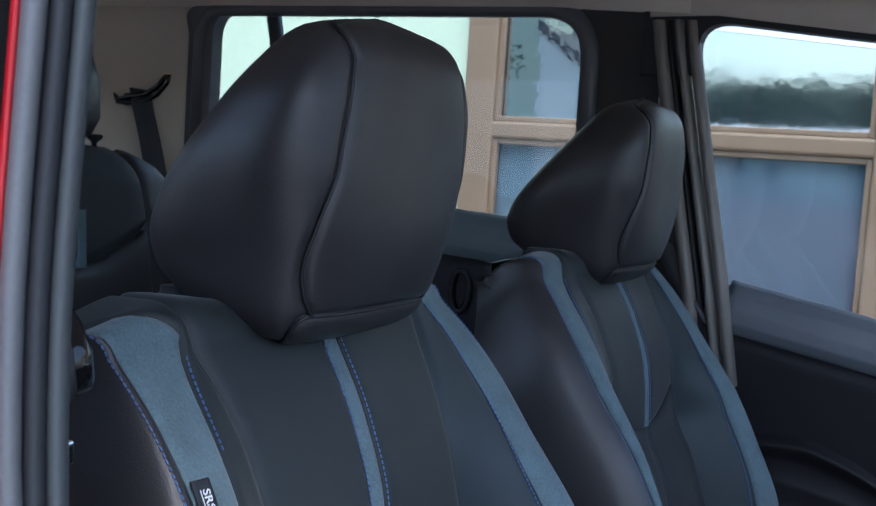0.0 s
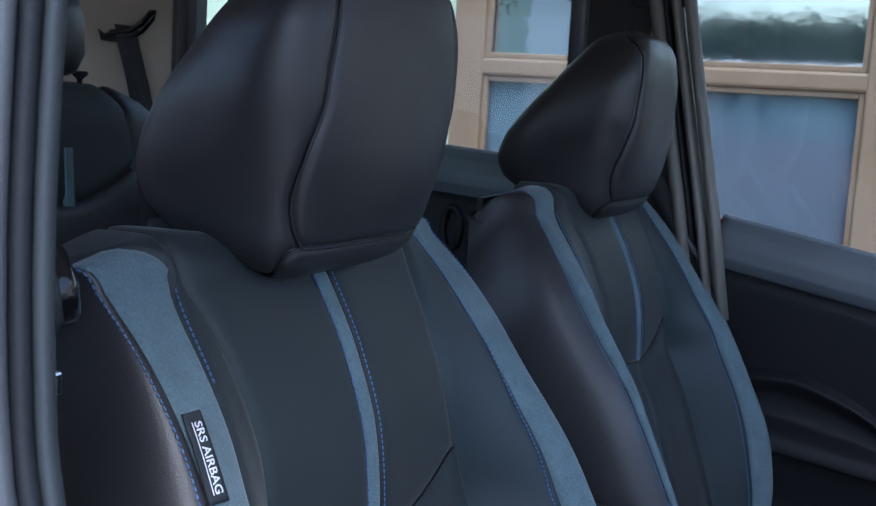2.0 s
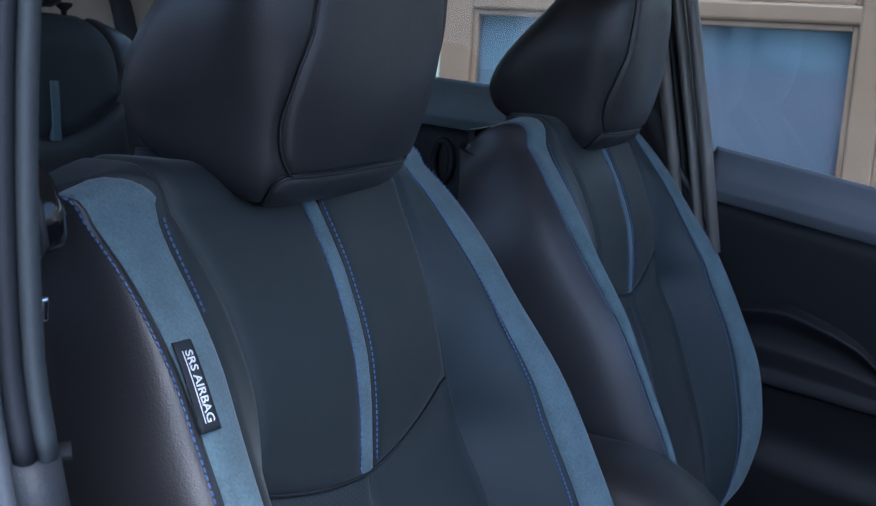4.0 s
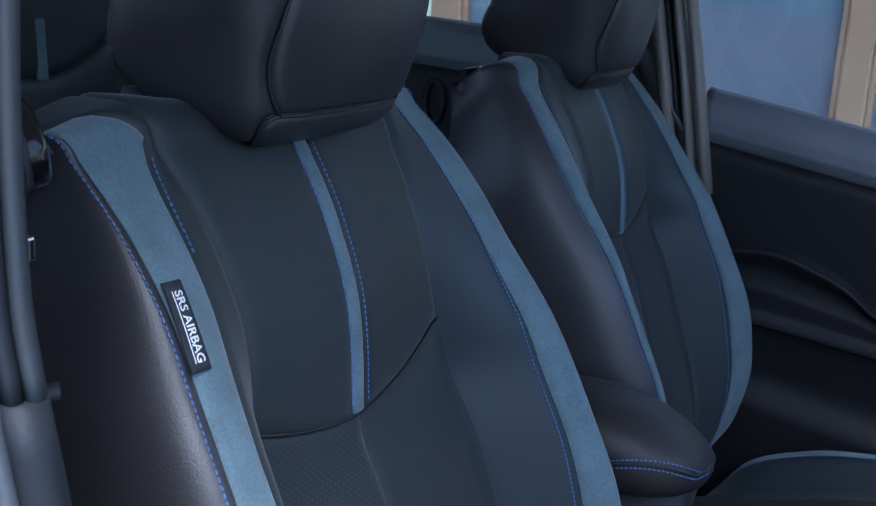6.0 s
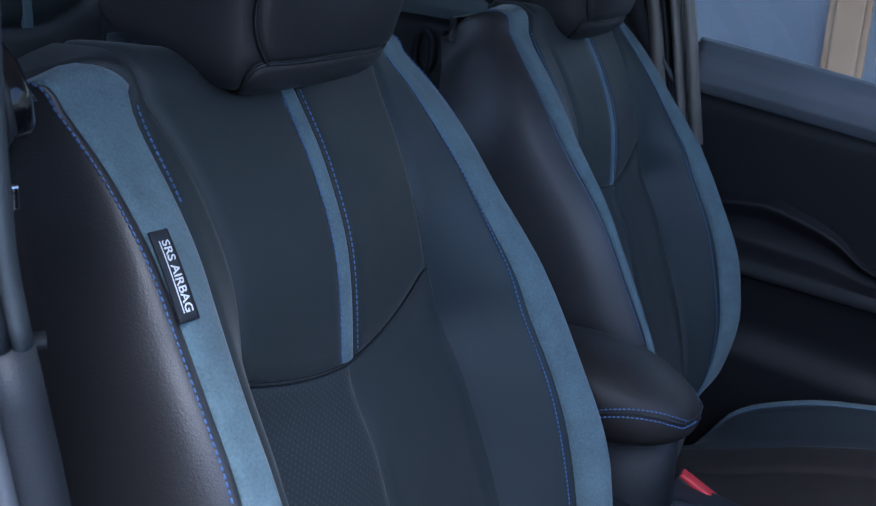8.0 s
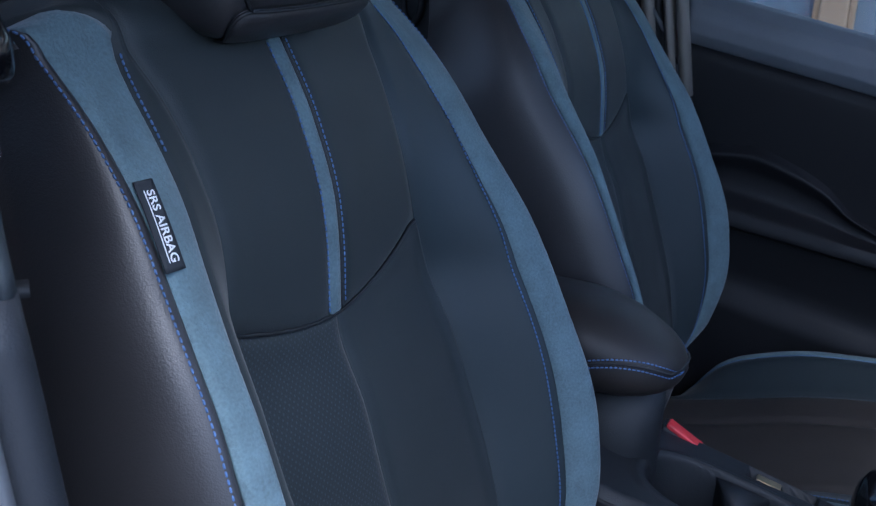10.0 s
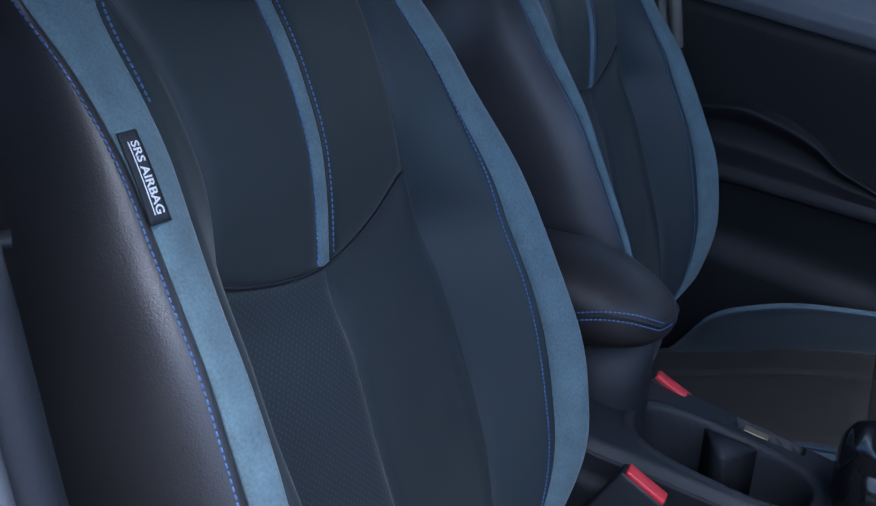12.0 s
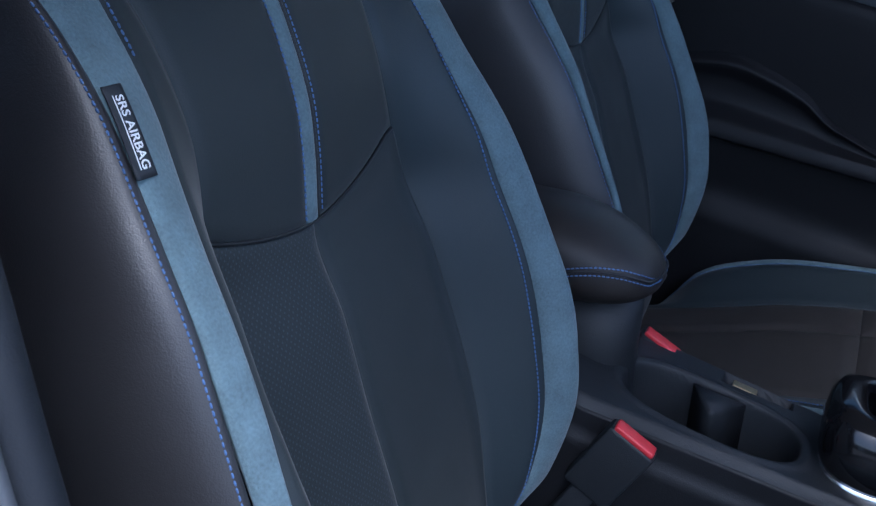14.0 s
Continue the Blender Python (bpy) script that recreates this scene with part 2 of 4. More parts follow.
def tube(name, path, r, mat, parent=None, label="", sides=8, flat=1.0, closed=False):
    """A cord of radius r along path."""
    path = [Vector(p) for p in path]
    verts, faces = [], []
    up = None
    n = len(path)
    for i, p in enumerate(path):
        a = path[(i - 1) % n] if closed or i else path[0]
        b = path[(i + 1) % n] if closed or i < n - 1 else path[-1]
        t = (b - a).normalized()
        if up is None:
            up = t.orthogonal().normalized()
        up = (up - t * up.dot(t)).normalized()
        side = t.cross(up)
        for k in range(sides):
            w = 2 * math.pi * k / sides
            verts.append(p + up * math.cos(w) * r + side * math.sin(w) * r * flat)
    for i in range(n if closed else n - 1):
        for k in range(sides):
            faces.append((i * sides + k, i * sides + (k + 1) % sides, ((i + 1) % n) * sides + (k + 1) % sides, ((i + 1) % n) * sides + k))
    if not closed:
        faces += [tuple(range(sides)), tuple((n - 1) * sides + k for k in range(sides))]
    return part(name, (verts, faces), mat, parent, label)


def loft(name, rings, mat, parent=None, label="", caps=True):
    m = len(rings[0])
    verts = [v for r in rings for v in r]
    faces = [(i * m + k, i * m + (k + 1) % m, (i + 1) * m + (k + 1) % m, (i + 1) * m + k) for i in range(len(rings) - 1) for k in range(m)]
    if caps:
        faces += [tuple(range(m)), tuple((len(rings) - 1) * m + k for k in range(m))]
    return part(name, (verts, faces), mat, parent, label)


def box(name, size, at, mat, parent=None, label="", bevel=0.004, turn=(0, 0, 0), segments=2):
    bm = bmesh.new()
    bmesh.ops.create_cube(bm, size=1)
    bmesh.ops.scale(bm, vec=size, verts=bm.verts)
    if bevel:
        bmesh.ops.bevel(bm, geom=list(bm.edges), offset=min(bevel, min(size) * 0.45), segments=segments, affect="EDGES", profile=0.5)
    bmesh.ops.transform(bm, matrix=pose(*at, *turn), verts=bm.verts)
    return part(name, bm, mat, parent, label, smooth=False)


def slab(name, outline, thick, place, mat, parent=None, label="", bevel=0.003):
    """A plate: outline (u, v) points, given thickness, put into the world by place(u, v, w)."""
    m = len(outline)
    ring = lambda w, inset: [place(u + inset * (cu - u), v + inset * (cv - v), w) for u, v in outline]
    cu, cv = np.mean([o[0] for o in outline]), np.mean([o[1] for o in outline])
    k = bevel / (np.mean([math.hypot(u - cu, v - cv) for u, v in outline]) + 1e-9)
    return loft(name, [ring(0, 0), ring(thick - bevel, 0), ring(thick, k)], mat, parent, label)


def stitches(name, path, parent, length=0.0031, gap=0.0011, r=0.00078, label=""):
    """Short raised threads along a path, joined into one row."""
    path = [np.array(p, float) for p in path]
    cum = np.r_[0, np.cumsum([np.linalg.norm(b - a) for a, b in zip(path[:-1], path[1:])])]
    arr = np.array(path)
    at = lambda s: np.array([np.interp(s, cum, arr[:, k]) for k in range(3)])
    verts, faces = [], []
    s = 0.0
    while s + length < cum[-1]:
        a, m, b = at(s), at(s + length / 2), at(s + length)
        t = (b - a) / (np.linalg.norm(b - a) + 1e-12)
        h = np.array(Vector(t).orthogonal().normalized())
        g = np.cross(t, h)
        k = len(verts)
        for c, w in ((a, 0.45), (a + 0.2 * (b - a), 1.0), (a + 0.8 * (b - a), 1.0), (b, 0.45)):
            verts += [c + r * w * (math.cos(q) * h + math.sin(q) * g) for q in np.arange(5) * 2 * math.pi / 5]
        for i in range(3):
            faces += [(k + 5 * i + j, k + 5 * i + (j + 1) % 5, k + 5 * i + 5 + (j + 1) % 5, k + 5 * i + 5 + j) for j in range(5)]
        faces += [tuple(k + j for j in range(5)), tuple(k + 15 + j for j in range(5))]
        s += length + gap
    ob = part(name, (verts, faces), THREAD, parent, label or "blue contrast stitching")
    return tagged(ob, kind="stuff")


# ---- front seats ----
# all in metres: s across the seat from its middle, z height, y rearward
mid_y = curve((0.60, 0.235), (0.68, 0.250), (0.758, 0.271), (0.85, 0.303), (0.915, 0.324), (0.975, 0.349), (1.026, 0.353), (1.06, 0.358), (1.118, 0.379), (1.16, 0.402), (1.205, 0.430))
crest_y = curve((0.60, 0.255), (0.63, 0.238), (0.68, 0.208), (0.76, 0.193), (0.82, 0.200), (0.853, 0.208), (0.925, 0.240), (1.0, 0.279), (1.07, 0.330), (1.11, 0.358), (1.15, 0.392), (1.175, 0.417), (1.205, 0.445))
half_w = curve((0.58, 0.200), (0.63, 0.232), (0.68, 0.247), (0.76, 0.254), (0.85, 0.254), (1.00, 0.252), (1.08, 0.249), (1.13, 0.246), (1.165, 0.242), (1.19, 0.240), (1.207, 0.240))
inset_w = curve((0.58, 0.145), (0.68, 0.150), (0.76, 0.161), (0.83, 0.163), (0.90, 0.157), (0.967, 0.150), (1.01, 0.137), (1.08, 0.128), (1.12, 0.130), (1.15, 0.134), (1.18, 0.143), (1.25, 0.146))
blue_r = curve((0.58, 0.180), (0.63, 0.188), (0.68, 0.196), (0.76, 0.204), (0.90, 0.206), (0.976, 0.203), (1.047, 0.197), (1.08, 0.195), (1.127, 0.188), (1.156, 0.185), (1.178, 0.176), (1.207, 0.160))
blue_l = curve((0.58, 0.190), (0.63, 0.212), (0.68, 0.222), (0.76, 0.235), (0.85, 0.234), (0.92, 0.227), (0.97, 0.217), (1.02, 0.204), (1.073, 0.178), (1.10, 0.167), (1.125, 0.163), (1.153, 0.160), (1.170, 0.157), (1.185, 0.152), (1.21, 0.1495), (1.25, 0.149))
edge_l = curve((0.58, 0.195), (0.63, 0.227), (0.68, 0.243), (0.76, 0.251), (0.85, 0.250), (0.928, 0.245), (0.982, 0.239), (1.03, 0.229), (1.075, 0.216), (1.106, 0.2085), (1.12, 0.206), (1.152, 0.202), (1.176, 0.201), (1.19, 0.205), (1.21, 0.214), (1.24, 0.224), (1.30, 0.230))
edge_r = curve((0.58, 0.194), (0.63, 0.226), (0.68, 0.241), (0.76, 0.248), (0.85, 0.248), (1.00, 0.246), (1.08, 0.242), (1.13, 0.234), (1.165, 0.222), (1.19, 0.212), (1.21, 0.208), (1.30, 0.206))
TOP, LOW = 1.205, 0.60


# where the bolster reaches its crest, as a share of the half width
crest_at = curve((0.60, 0.875), (0.95, 0.875), (1.02, 0.85), (1.09, 0.82), (1.25, 0.82))


def back_y(s, z, far=False):
    """How far back the front of the backrest lies at (s, z)."""
    a = np.abs(s)
    w, i = half_w(z), inset_w(z)
    m, c = mid_y(z), crest_y(z)
    y = m - 0.006 * np.cos(np.clip(a / i, 0, 1) * math.pi / 2)
    y = y + (c - y) * step(a, i * np.where(s < 0, 1.1 if far else 0.92, 0.92), w * np.where(s < 0, 0.985 if far else crest_at(z), 0.93))
    r = 0.032
    e = np.clip((a - (w - r)) / r, 0, 0.985)
    return y + r * (1 - np.sqrt(1 - e * e))


BEND, ROUND = 1.180, 0.026
OVER = BEND + ROUND * math.pi / 2 + 0.03


def back_pos(s, t, far=False):
    """The backrest's skin: t is the height up to the bend, then the way over the top and back."""
    y = back_y(s, np.minimum(t, BEND), far)
    a = np.clip((t - BEND) / ROUND, 0, math.pi / 2)
    run = np.maximum(t - BEND - ROUND * math.pi / 2, 0)
    drop = ((0.010 if far else 0.034) * step(np.abs(s), 0.135, 0.25) + 0.008 * (1 - step(np.abs(s), 0.06, 0.14))) * (a / (math.pi / 2)) ** 2
    if far:
        drop = drop + 0.035 * step(np.abs(s), 0.14, 0.21) * (run / 0.03) ** 2
    return s, y + ROUND * (1 - np.cos(a)) * 1.15 + run, np.minimum(t, BEND) + ROUND * np.sin(a) - drop - 0.9 * run * run


def seat(xc, far, label):
    b = base("front_seat", (xc, 0.35, 0.40), label, "car seat", "front seats")
    P = lambda s, z, lift=0.0: (xc + s, back_y(s, z, far) - lift, z)

    def region(left, right, low, high):
        def fn(p, q):
            z = low(p) + (high(p) - low(p)) * q
            s = left(z) + (right(z) - left(z)) * p
            s, y, z = back_pos(s, z, far)
            return xc + s, y, z
        return fn

    const = lambda v: (lambda t: np.zeros_like(t) + v)
    front = (0, -1, 0)
    inner = lambda z: inset_w(z)
    strip_mid = curve((0.95, -0.0075), (1.03, -0.0070), (1.10, -0.0045), (1.16, -0.0025), (1.26, -0.0020))
    strip_l, strip_r = (lambda z: strip_mid(z) - 0.0074), (lambda z: strip_mid(z) + 0.0074)
    # the yoke seam dips at the middle
    yoke = lambda s: 0.982 + 0.029 * np.clip(np.abs(s + 0.005) / 0.135, 0, 1.1) ** 1.7
    lo_l = lambda p: yoke(-inset_w(1.0) + p * (inset_w(1.0) - 0.0145))
    lo_r = lambda p: yoke(0.0005 + p * (inset_w(1.0) - 0.0005))
    top = const(OVER)
    low = const(LOW)
    quilt("upper_panel", region(lambda z: -inner(z), strip_l, lo_l, top), 24, 60, INSERT, b, front, "lrb", 0.004, 0.0045)
    quilt("upper_panel", region(strip_r, inner, lo_r, top), 24, 60, INSERT, b, front, "lrb", 0.004, 0.0045)
    quilt("centre_strip", region(strip_l, strip_r, lambda p: yoke(p * 0), top), 6, 60, SUEDE, b, front, "lrb", 0.0022, 0.003, label="blue-grey suede centre strip")
    tube("strip_piping", [P(float(strip_r(z)) + 0.0008, z, -0.0022) for z in np.linspace(0.984, 1.17, 50)], 0.0012, PIPING, b, "dark cord beside the centre strip")
    seam_s = lambda z: -0.004 + 0 * z
    quilt("lower_panel", region(lambda z: -inner(z), seam_s, low, lo_l), 24, 44, PERFORATED, b, front, "rt", 0.004, 0.005, label="perforated black lower panel")
    quilt("lower_panel", region(seam_s, inner, low, lo_r), 24, 44, INSERT, b, front, "lt", 0.003)
    back_edge = curve((0.60, 0.40), (0.80, 0.43), (1.0, 0.475), (1.12, 0.502), (1.20, 0.508))

    def flank(sg, side, z):
        """A place on the flank just outside its seam."""
        q = (z - LOW) / (OVER - LOW)
        g = [np.array(side(np.array(p), np.array(q))) for p in (0.0, 0.12)]
        d = np.linalg.norm(g[1] - g[0])
        v = g[0] + (g[1] - g[0]) * 0.0066 / d
        return float(v[0]) + sg * 0.0005, float(v[1]) - 0.0005, float(v[2])
    for sg, blue, edge in ((-1, blue_r if far else blue_l, edge_r if far else edge_l), (1, blue_r, edge_r)):
        wing_a, wing_b = (lambda z: sg * inner(z)), (lambda z: sg * blue(z))
        blue_a, blue_b = (lambda z: sg * blue(z)), (lambda z: sg * edge(z))
        # the -x wing lies in shadow, painted in with the darker cloth
        quilt("wing_panel", region(wing_a, wing_b, low, top), 16, 80, WING if sg > 0 else INSERT, b, front, "lr", 0.003)
        # the outer suede ends in a rounded tip on the shoulder, with dark cloth behind it
        tip = curve((0.0, 1.187), (0.2, 1.201), (0.35, 1.212), (0.47, 1.223), (0.65, 1.232), (1.0, 1.242)) if sg < 0 and not far else top
        quilt("bolster_panel", region(blue_a, blue_b, low, tip), 16, 80, SUEDE, b, front, "lrt" if tip is not top else "lr", 0.0025, 0.003, label="blue-grey suede bolster panel")
        if tip is not top:
            quilt("shoulder_panel", region(blue_a, blue_b, tip, top), 16, 12, INSERT, b, front, "b", 0.0025, 0.003)

        def side(p, q, sg=sg, edge=edge):
            """Leather flank: from the bolster's seam over the rim, fanning back and down to the shell."""
            t = LOW + (OVER - LOW) * q
            e = edge(t)
            a = np.clip(p / 0.52, 0, 1) * math.pi / 2
            up = step(t, 1.06, BEND + 0.04)
            wide = (0.016 if sg > 0 else 0.034 if far else 0.024) * (1 - (0.25 if far else 0.7) * up)
            _, y0, z0 = back_pos(sg * e, t, far)
            z1 = LOW + (1.170 - LOW) * q
            y1 = np.maximum(back_edge(z1) - 0.008, y0 + 0.012)
            g = np.clip((p - 0.3) / 0.7, 0, 1)
            run = 0.42 * (1 - np.cos(a)) + 0.58 * g ** 1.3
            return xc + sg * (e + wide * np.sin(a) - (0.004 if far else 0.02) * g * g), y0 + (y1 - y0) * run, z0 + (z1 - z0) * run ** 1.6
        quilt("side_panel", side, 40, 90, LEATHER, b, (sg, 0, 0), "l", 0.0025, 0.003, label="smooth black leather side panel")
        short = sg < 0 and not far
        stitches("stitching", [P(sg * (blue(z) - (0.0040 if short else 0.0038)), z, (-0.0012 if short else -0.0006)) for z in np.linspace(1.125 if short else 0.64, 1.178, 120)], b)
        stitches("stitching", [flank(sg, side, z) for z in np.linspace(0.64, 1.23, 140)], b)
    # back shell
    def shell(p, q):
        z = LOW + (1.185 - LOW) * q
        s = (2 * p - 1) * (half_w(z) - 0.055)
        return xc + s, back_edge(z) + 0.01 * np.cos((2 * p - 1) * 1.5), z
    quilt("back_shell", shell, 12, 16, PLASTIC, b, (0, 1, 0), "")
    for sg in (-1, 1):
        stitches("stitching", [P(float(strip_mid(z)) + sg * (0.0140 if sg < 0 else 0.0125), z, (0.0005 if sg < 0 else -0.0014)) for z in np.linspace(0.988, 1.172, 50)], b)
    tube("yoke_seam", [P(v, float(yoke(v)), -0.0022) for v in np.linspace(-0.132, 0.136, 60)], 0.0013, PIPING, b, "puckered black seam")
    # headrest guides
    for sg in (-1, 1):
        bm = bmesh.new()
        bmesh.ops.create_cone(bm, cap_ends=True, segments=20, radius1=0.017, radius2=0.014, depth=0.022)
        bmesh.ops.transform(bm, matrix=pose(xc + sg * 0.075, 0.480, 1.193), verts=bm.verts)
        g = part("headrest_guide", bm, PLASTIC, b, "grey plastic headrest guide")
        tube("post", [(xc + sg * 0.075, 0.478, 1.20), (xc + sg * 0.075, 0.47, 1.24)], 0.006, CHROME, b)
    # woven airbag flag sewn into the outer seam
    if not far:
        flag = lambda u, v, lift=0.0016: P(-0.2055 - 0.0125 * u + 0.0155 * v, 1.1195 - 0.041 * u - 0.001 * v, lift)
        gu, gv = np.linspace(0, 1, 14), np.linspace(0, 1, 6)
        top_v = [flag(u, v) for u in gu for v in gv]
        low_v = [flag(u, v, 0.0004) for u in gu for v in gv]
        n = len(top_v)
        fs = grid_faces(14, 6)
        rim = [i * 6 for i in range(14)] + [78 + j for j in range(1, 6)] + [i * 6 + 5 for i in range(12, -1, -1)] + [j for j in range(4, 0, -1)]
        fs = fs + [tuple(n + i for i in f) for f in fs] + [(rim[i], rim[(i + 1) % len(rim)], n + rim[(i + 1) % len(rim)], n + rim[i]) for i in range(len(rim))]
        tag = part("airbag_flag", (top_v + low_v, fs), LABELBLACK, b, "black woven flag lettered SRS AIRBAG")
        font = bpy.data.curves.new("lettering", "FONT")
        font.body, font.size, font.resolution_u, font.offset = "SRS AIRBAG", 1.0, 3, 0.022
        holder = bpy.data.objects.new("lettering", font)
        scene.collection.objects.link(holder)
        me = bpy.data.meshes.new_from_object(holder)
        bpy.data.objects.remove(holder)
        wide = max(v.co.x for v in me.vertices)
        for v in me.vertices:
            v.co = flag(0.10 + 0.80 * v.co.x / wide, 0.40 + 0.42 * v.co.y / 0.73, 0.0019)
        me.materials.append(WHITE)
        text = new("lettering", me)
        text.parent, text.matrix_parent_inverse = tag, tag.matrix_world.inverted()
        line = [flag(u, v, 0.0019) for u in np.linspace(0.10, 0.90, 12) for v in (0.26, 0.32)]
        part("underline", (line, grid_faces(12, 2)), WHITE, tag)
    headrest(xc, b, far)
    cushion(xc, b)
    return b


# headrest: sections at heights, front, back and half width
hr_front = curve((1.170, 0.408), (1.174, 0.388), (1.181, 0.374), (1.188, 0.367), (1.196, 0.362), (1.21, 0.356), (1.23, 0.350), (1.26, 0.345), (1.295, 0.343), (1.33, 0.343), (1.36, 0.345), (1.381, 0.352), (1.396, 0.382))
hr_back = curve((1.170, 0.418), (1.175, 0.430), (1.182, 0.446), (1.191, 0.468), (1.203, 0.494), (1.218, 0.513), (1.238, 0.519), (1.26, 0.512), (1.295, 0.487), (1.33, 0.456), (1.36, 0.431), (1.381, 0.413), (1.396, 0.384))
hr_half = curve((1.170, 0.050), (1.174, 0.074), (1.182, 0.093), (1.192, 0.104), (1.205, 0.111), (1.23, 0.118), (1.26, 0.126), (1.295, 0.131), (1.33, 0.126), (1.36, 0.109), (1.381, 0.083), (1.396, 0.004))
hr_seam = curve((1.196, 0.113), (1.21, 0.130), (1.225, 0.137), (1.256, 0.119), (1.293, 0.094), (1.328, 0.091), (1.358, 0.102), (1.373, 0.142), (1.384, 0.225), (1.396, 0.25))


def headrest(xc, b, far):
    deep, tall = (1.13, 1.05) if far else (1.0, 1.0)

    def ring(c, z):
        """c runs round the section: 0 front middle, 0.25 side +s, 0.5 back."""
        f, k, h = hr_front(z), hr_back(z), hr_half(z)
        w = 2 * math.pi * c
        e = 0.623
        sx, cy = np.sin(w), np.cos(w)
        s = np.sign(sx) * np.abs(sx) ** e
        y = np.sign(cy) * np.abs(cy) ** e
        taper = 1 - 0.153 * (1 - y) / 2
        return xc + s * h * taper, 0.350 + deep * ((f + k) / 2 - y * (k - f) / 2 - 0.350), 1.396 + tall * (z - 1.396)
    tuck = lambda p: 0.0215 * step(p, 0.0, 0.27)
    zb, zt = 1.196, 1.396
    cs = np.linspace(0, 1, 24, endpoint=False)
    inner_ring = lambda z, k: [(xc + (v[0] - xc) * k, 0.42 + (v[1] - 0.42) * k, v[2]) for v in (ring(c, z) for c in cs)]
    head = loft("headrest", [inner_ring(z, 0.8) for z in (1.19, 1.22, 1.28, 1.34, 1.37)], LEATHER, b, "padded black leather headrest")
    def front_fn(p, q):
        z = zb + (zt - zb) * q
        return ring((2 * p - 1) * hr_seam(z), z)
    quilt("front_panel", front_fn, 40, 60, LEATHER, head, (0, -1, 0), "lrb", 0.0035, 0.004)
    for sg in (-1, 1):
        def side_fn(p, q, sg=sg):
            z = zb + (zt - zb) * q
            c = hr_seam(z)
            return ring(sg * (c + (0.5 - c) * p), z - tuck(p) * (1 - q) ** 3)
        quilt("side_panel", side_fn, 50, 60, LEATHER, head, (sg, 0, 0), "lb", 0.0035, 0.004)
    def under_fn(p, q):
        c = p - 0.5
        c0 = hr_seam(np.array(zb))
        return ring(c, 1.170 + (zb - tuck(np.clip((np.abs(c) - c0) / (0.5 - c0), 0, 1)) - 1.170) * q)
    lines = [[ring(sg * hr_seam(z), z) for z in np.linspace(zb, 1.384, 60)] for sg in (-1, 1)]
    lines.append([under_fn(np.array(p), np.array(1.0)) for p in np.linspace(0.12, 0.88, 90)])
    for line in lines:
        sunk = [(xc + (float(v[0]) - xc) * 0.979, 0.42 + (float(v[1]) - 0.42) * 0.970, float(v[2])) for v in line]
        tube("seam", sunk, 0.0012, PIPING, head, "dark sewn seam")
    quilt("under_panel", under_fn, 110, 20, LEATHER, head, (0, -1, -1), "t", 0.003, 0.004)
    rim = [ring(c, 1.396) for c in np.linspace(0, 1, 40, endpoint=False)]
    part("cap", (rim + [(xc, 0.350 + deep * 0.033, 1.3965)], [(i, (i + 1) % 40, 40) for i in range(40)]), LEATHER, head)
    rim = [ring(c, 1.170) for c in np.linspace(0, 1, 40, endpoint=False)]
    part("base", (rim, [tuple(range(40))]), LEATHER, head)


# seat cushion
cz = curve((-0.25, 0.672), (-0.05, 0.655), (0.05, 0.638), (0.15, 0.61), (0.30, 0.575))
ch = curve((-0.25, 0.690), (-0.06, 0.677), (0.05, 0.667), (0.146, 0.640), (0.184, 0.618), (0.219, 0.572), (0.26, 0.52))


def cushion_z(s, y):
    a = np.abs(s)
    z = cz(y) - 0.006 * (a / 0.15) ** 2
    z = z + (ch(y) - z) * step(a, 0.13, 0.225)
    e = np.clip((a - 0.215) / 0.035, 0, 0.985)
    z = z - 0.035 * (1 - np.sqrt(1 - e * e))
    e = np.clip((-0.20 - y) / 0.06, 0, 0.985)
    return z - 0.06 * (1 - np.sqrt(1 - e * e))


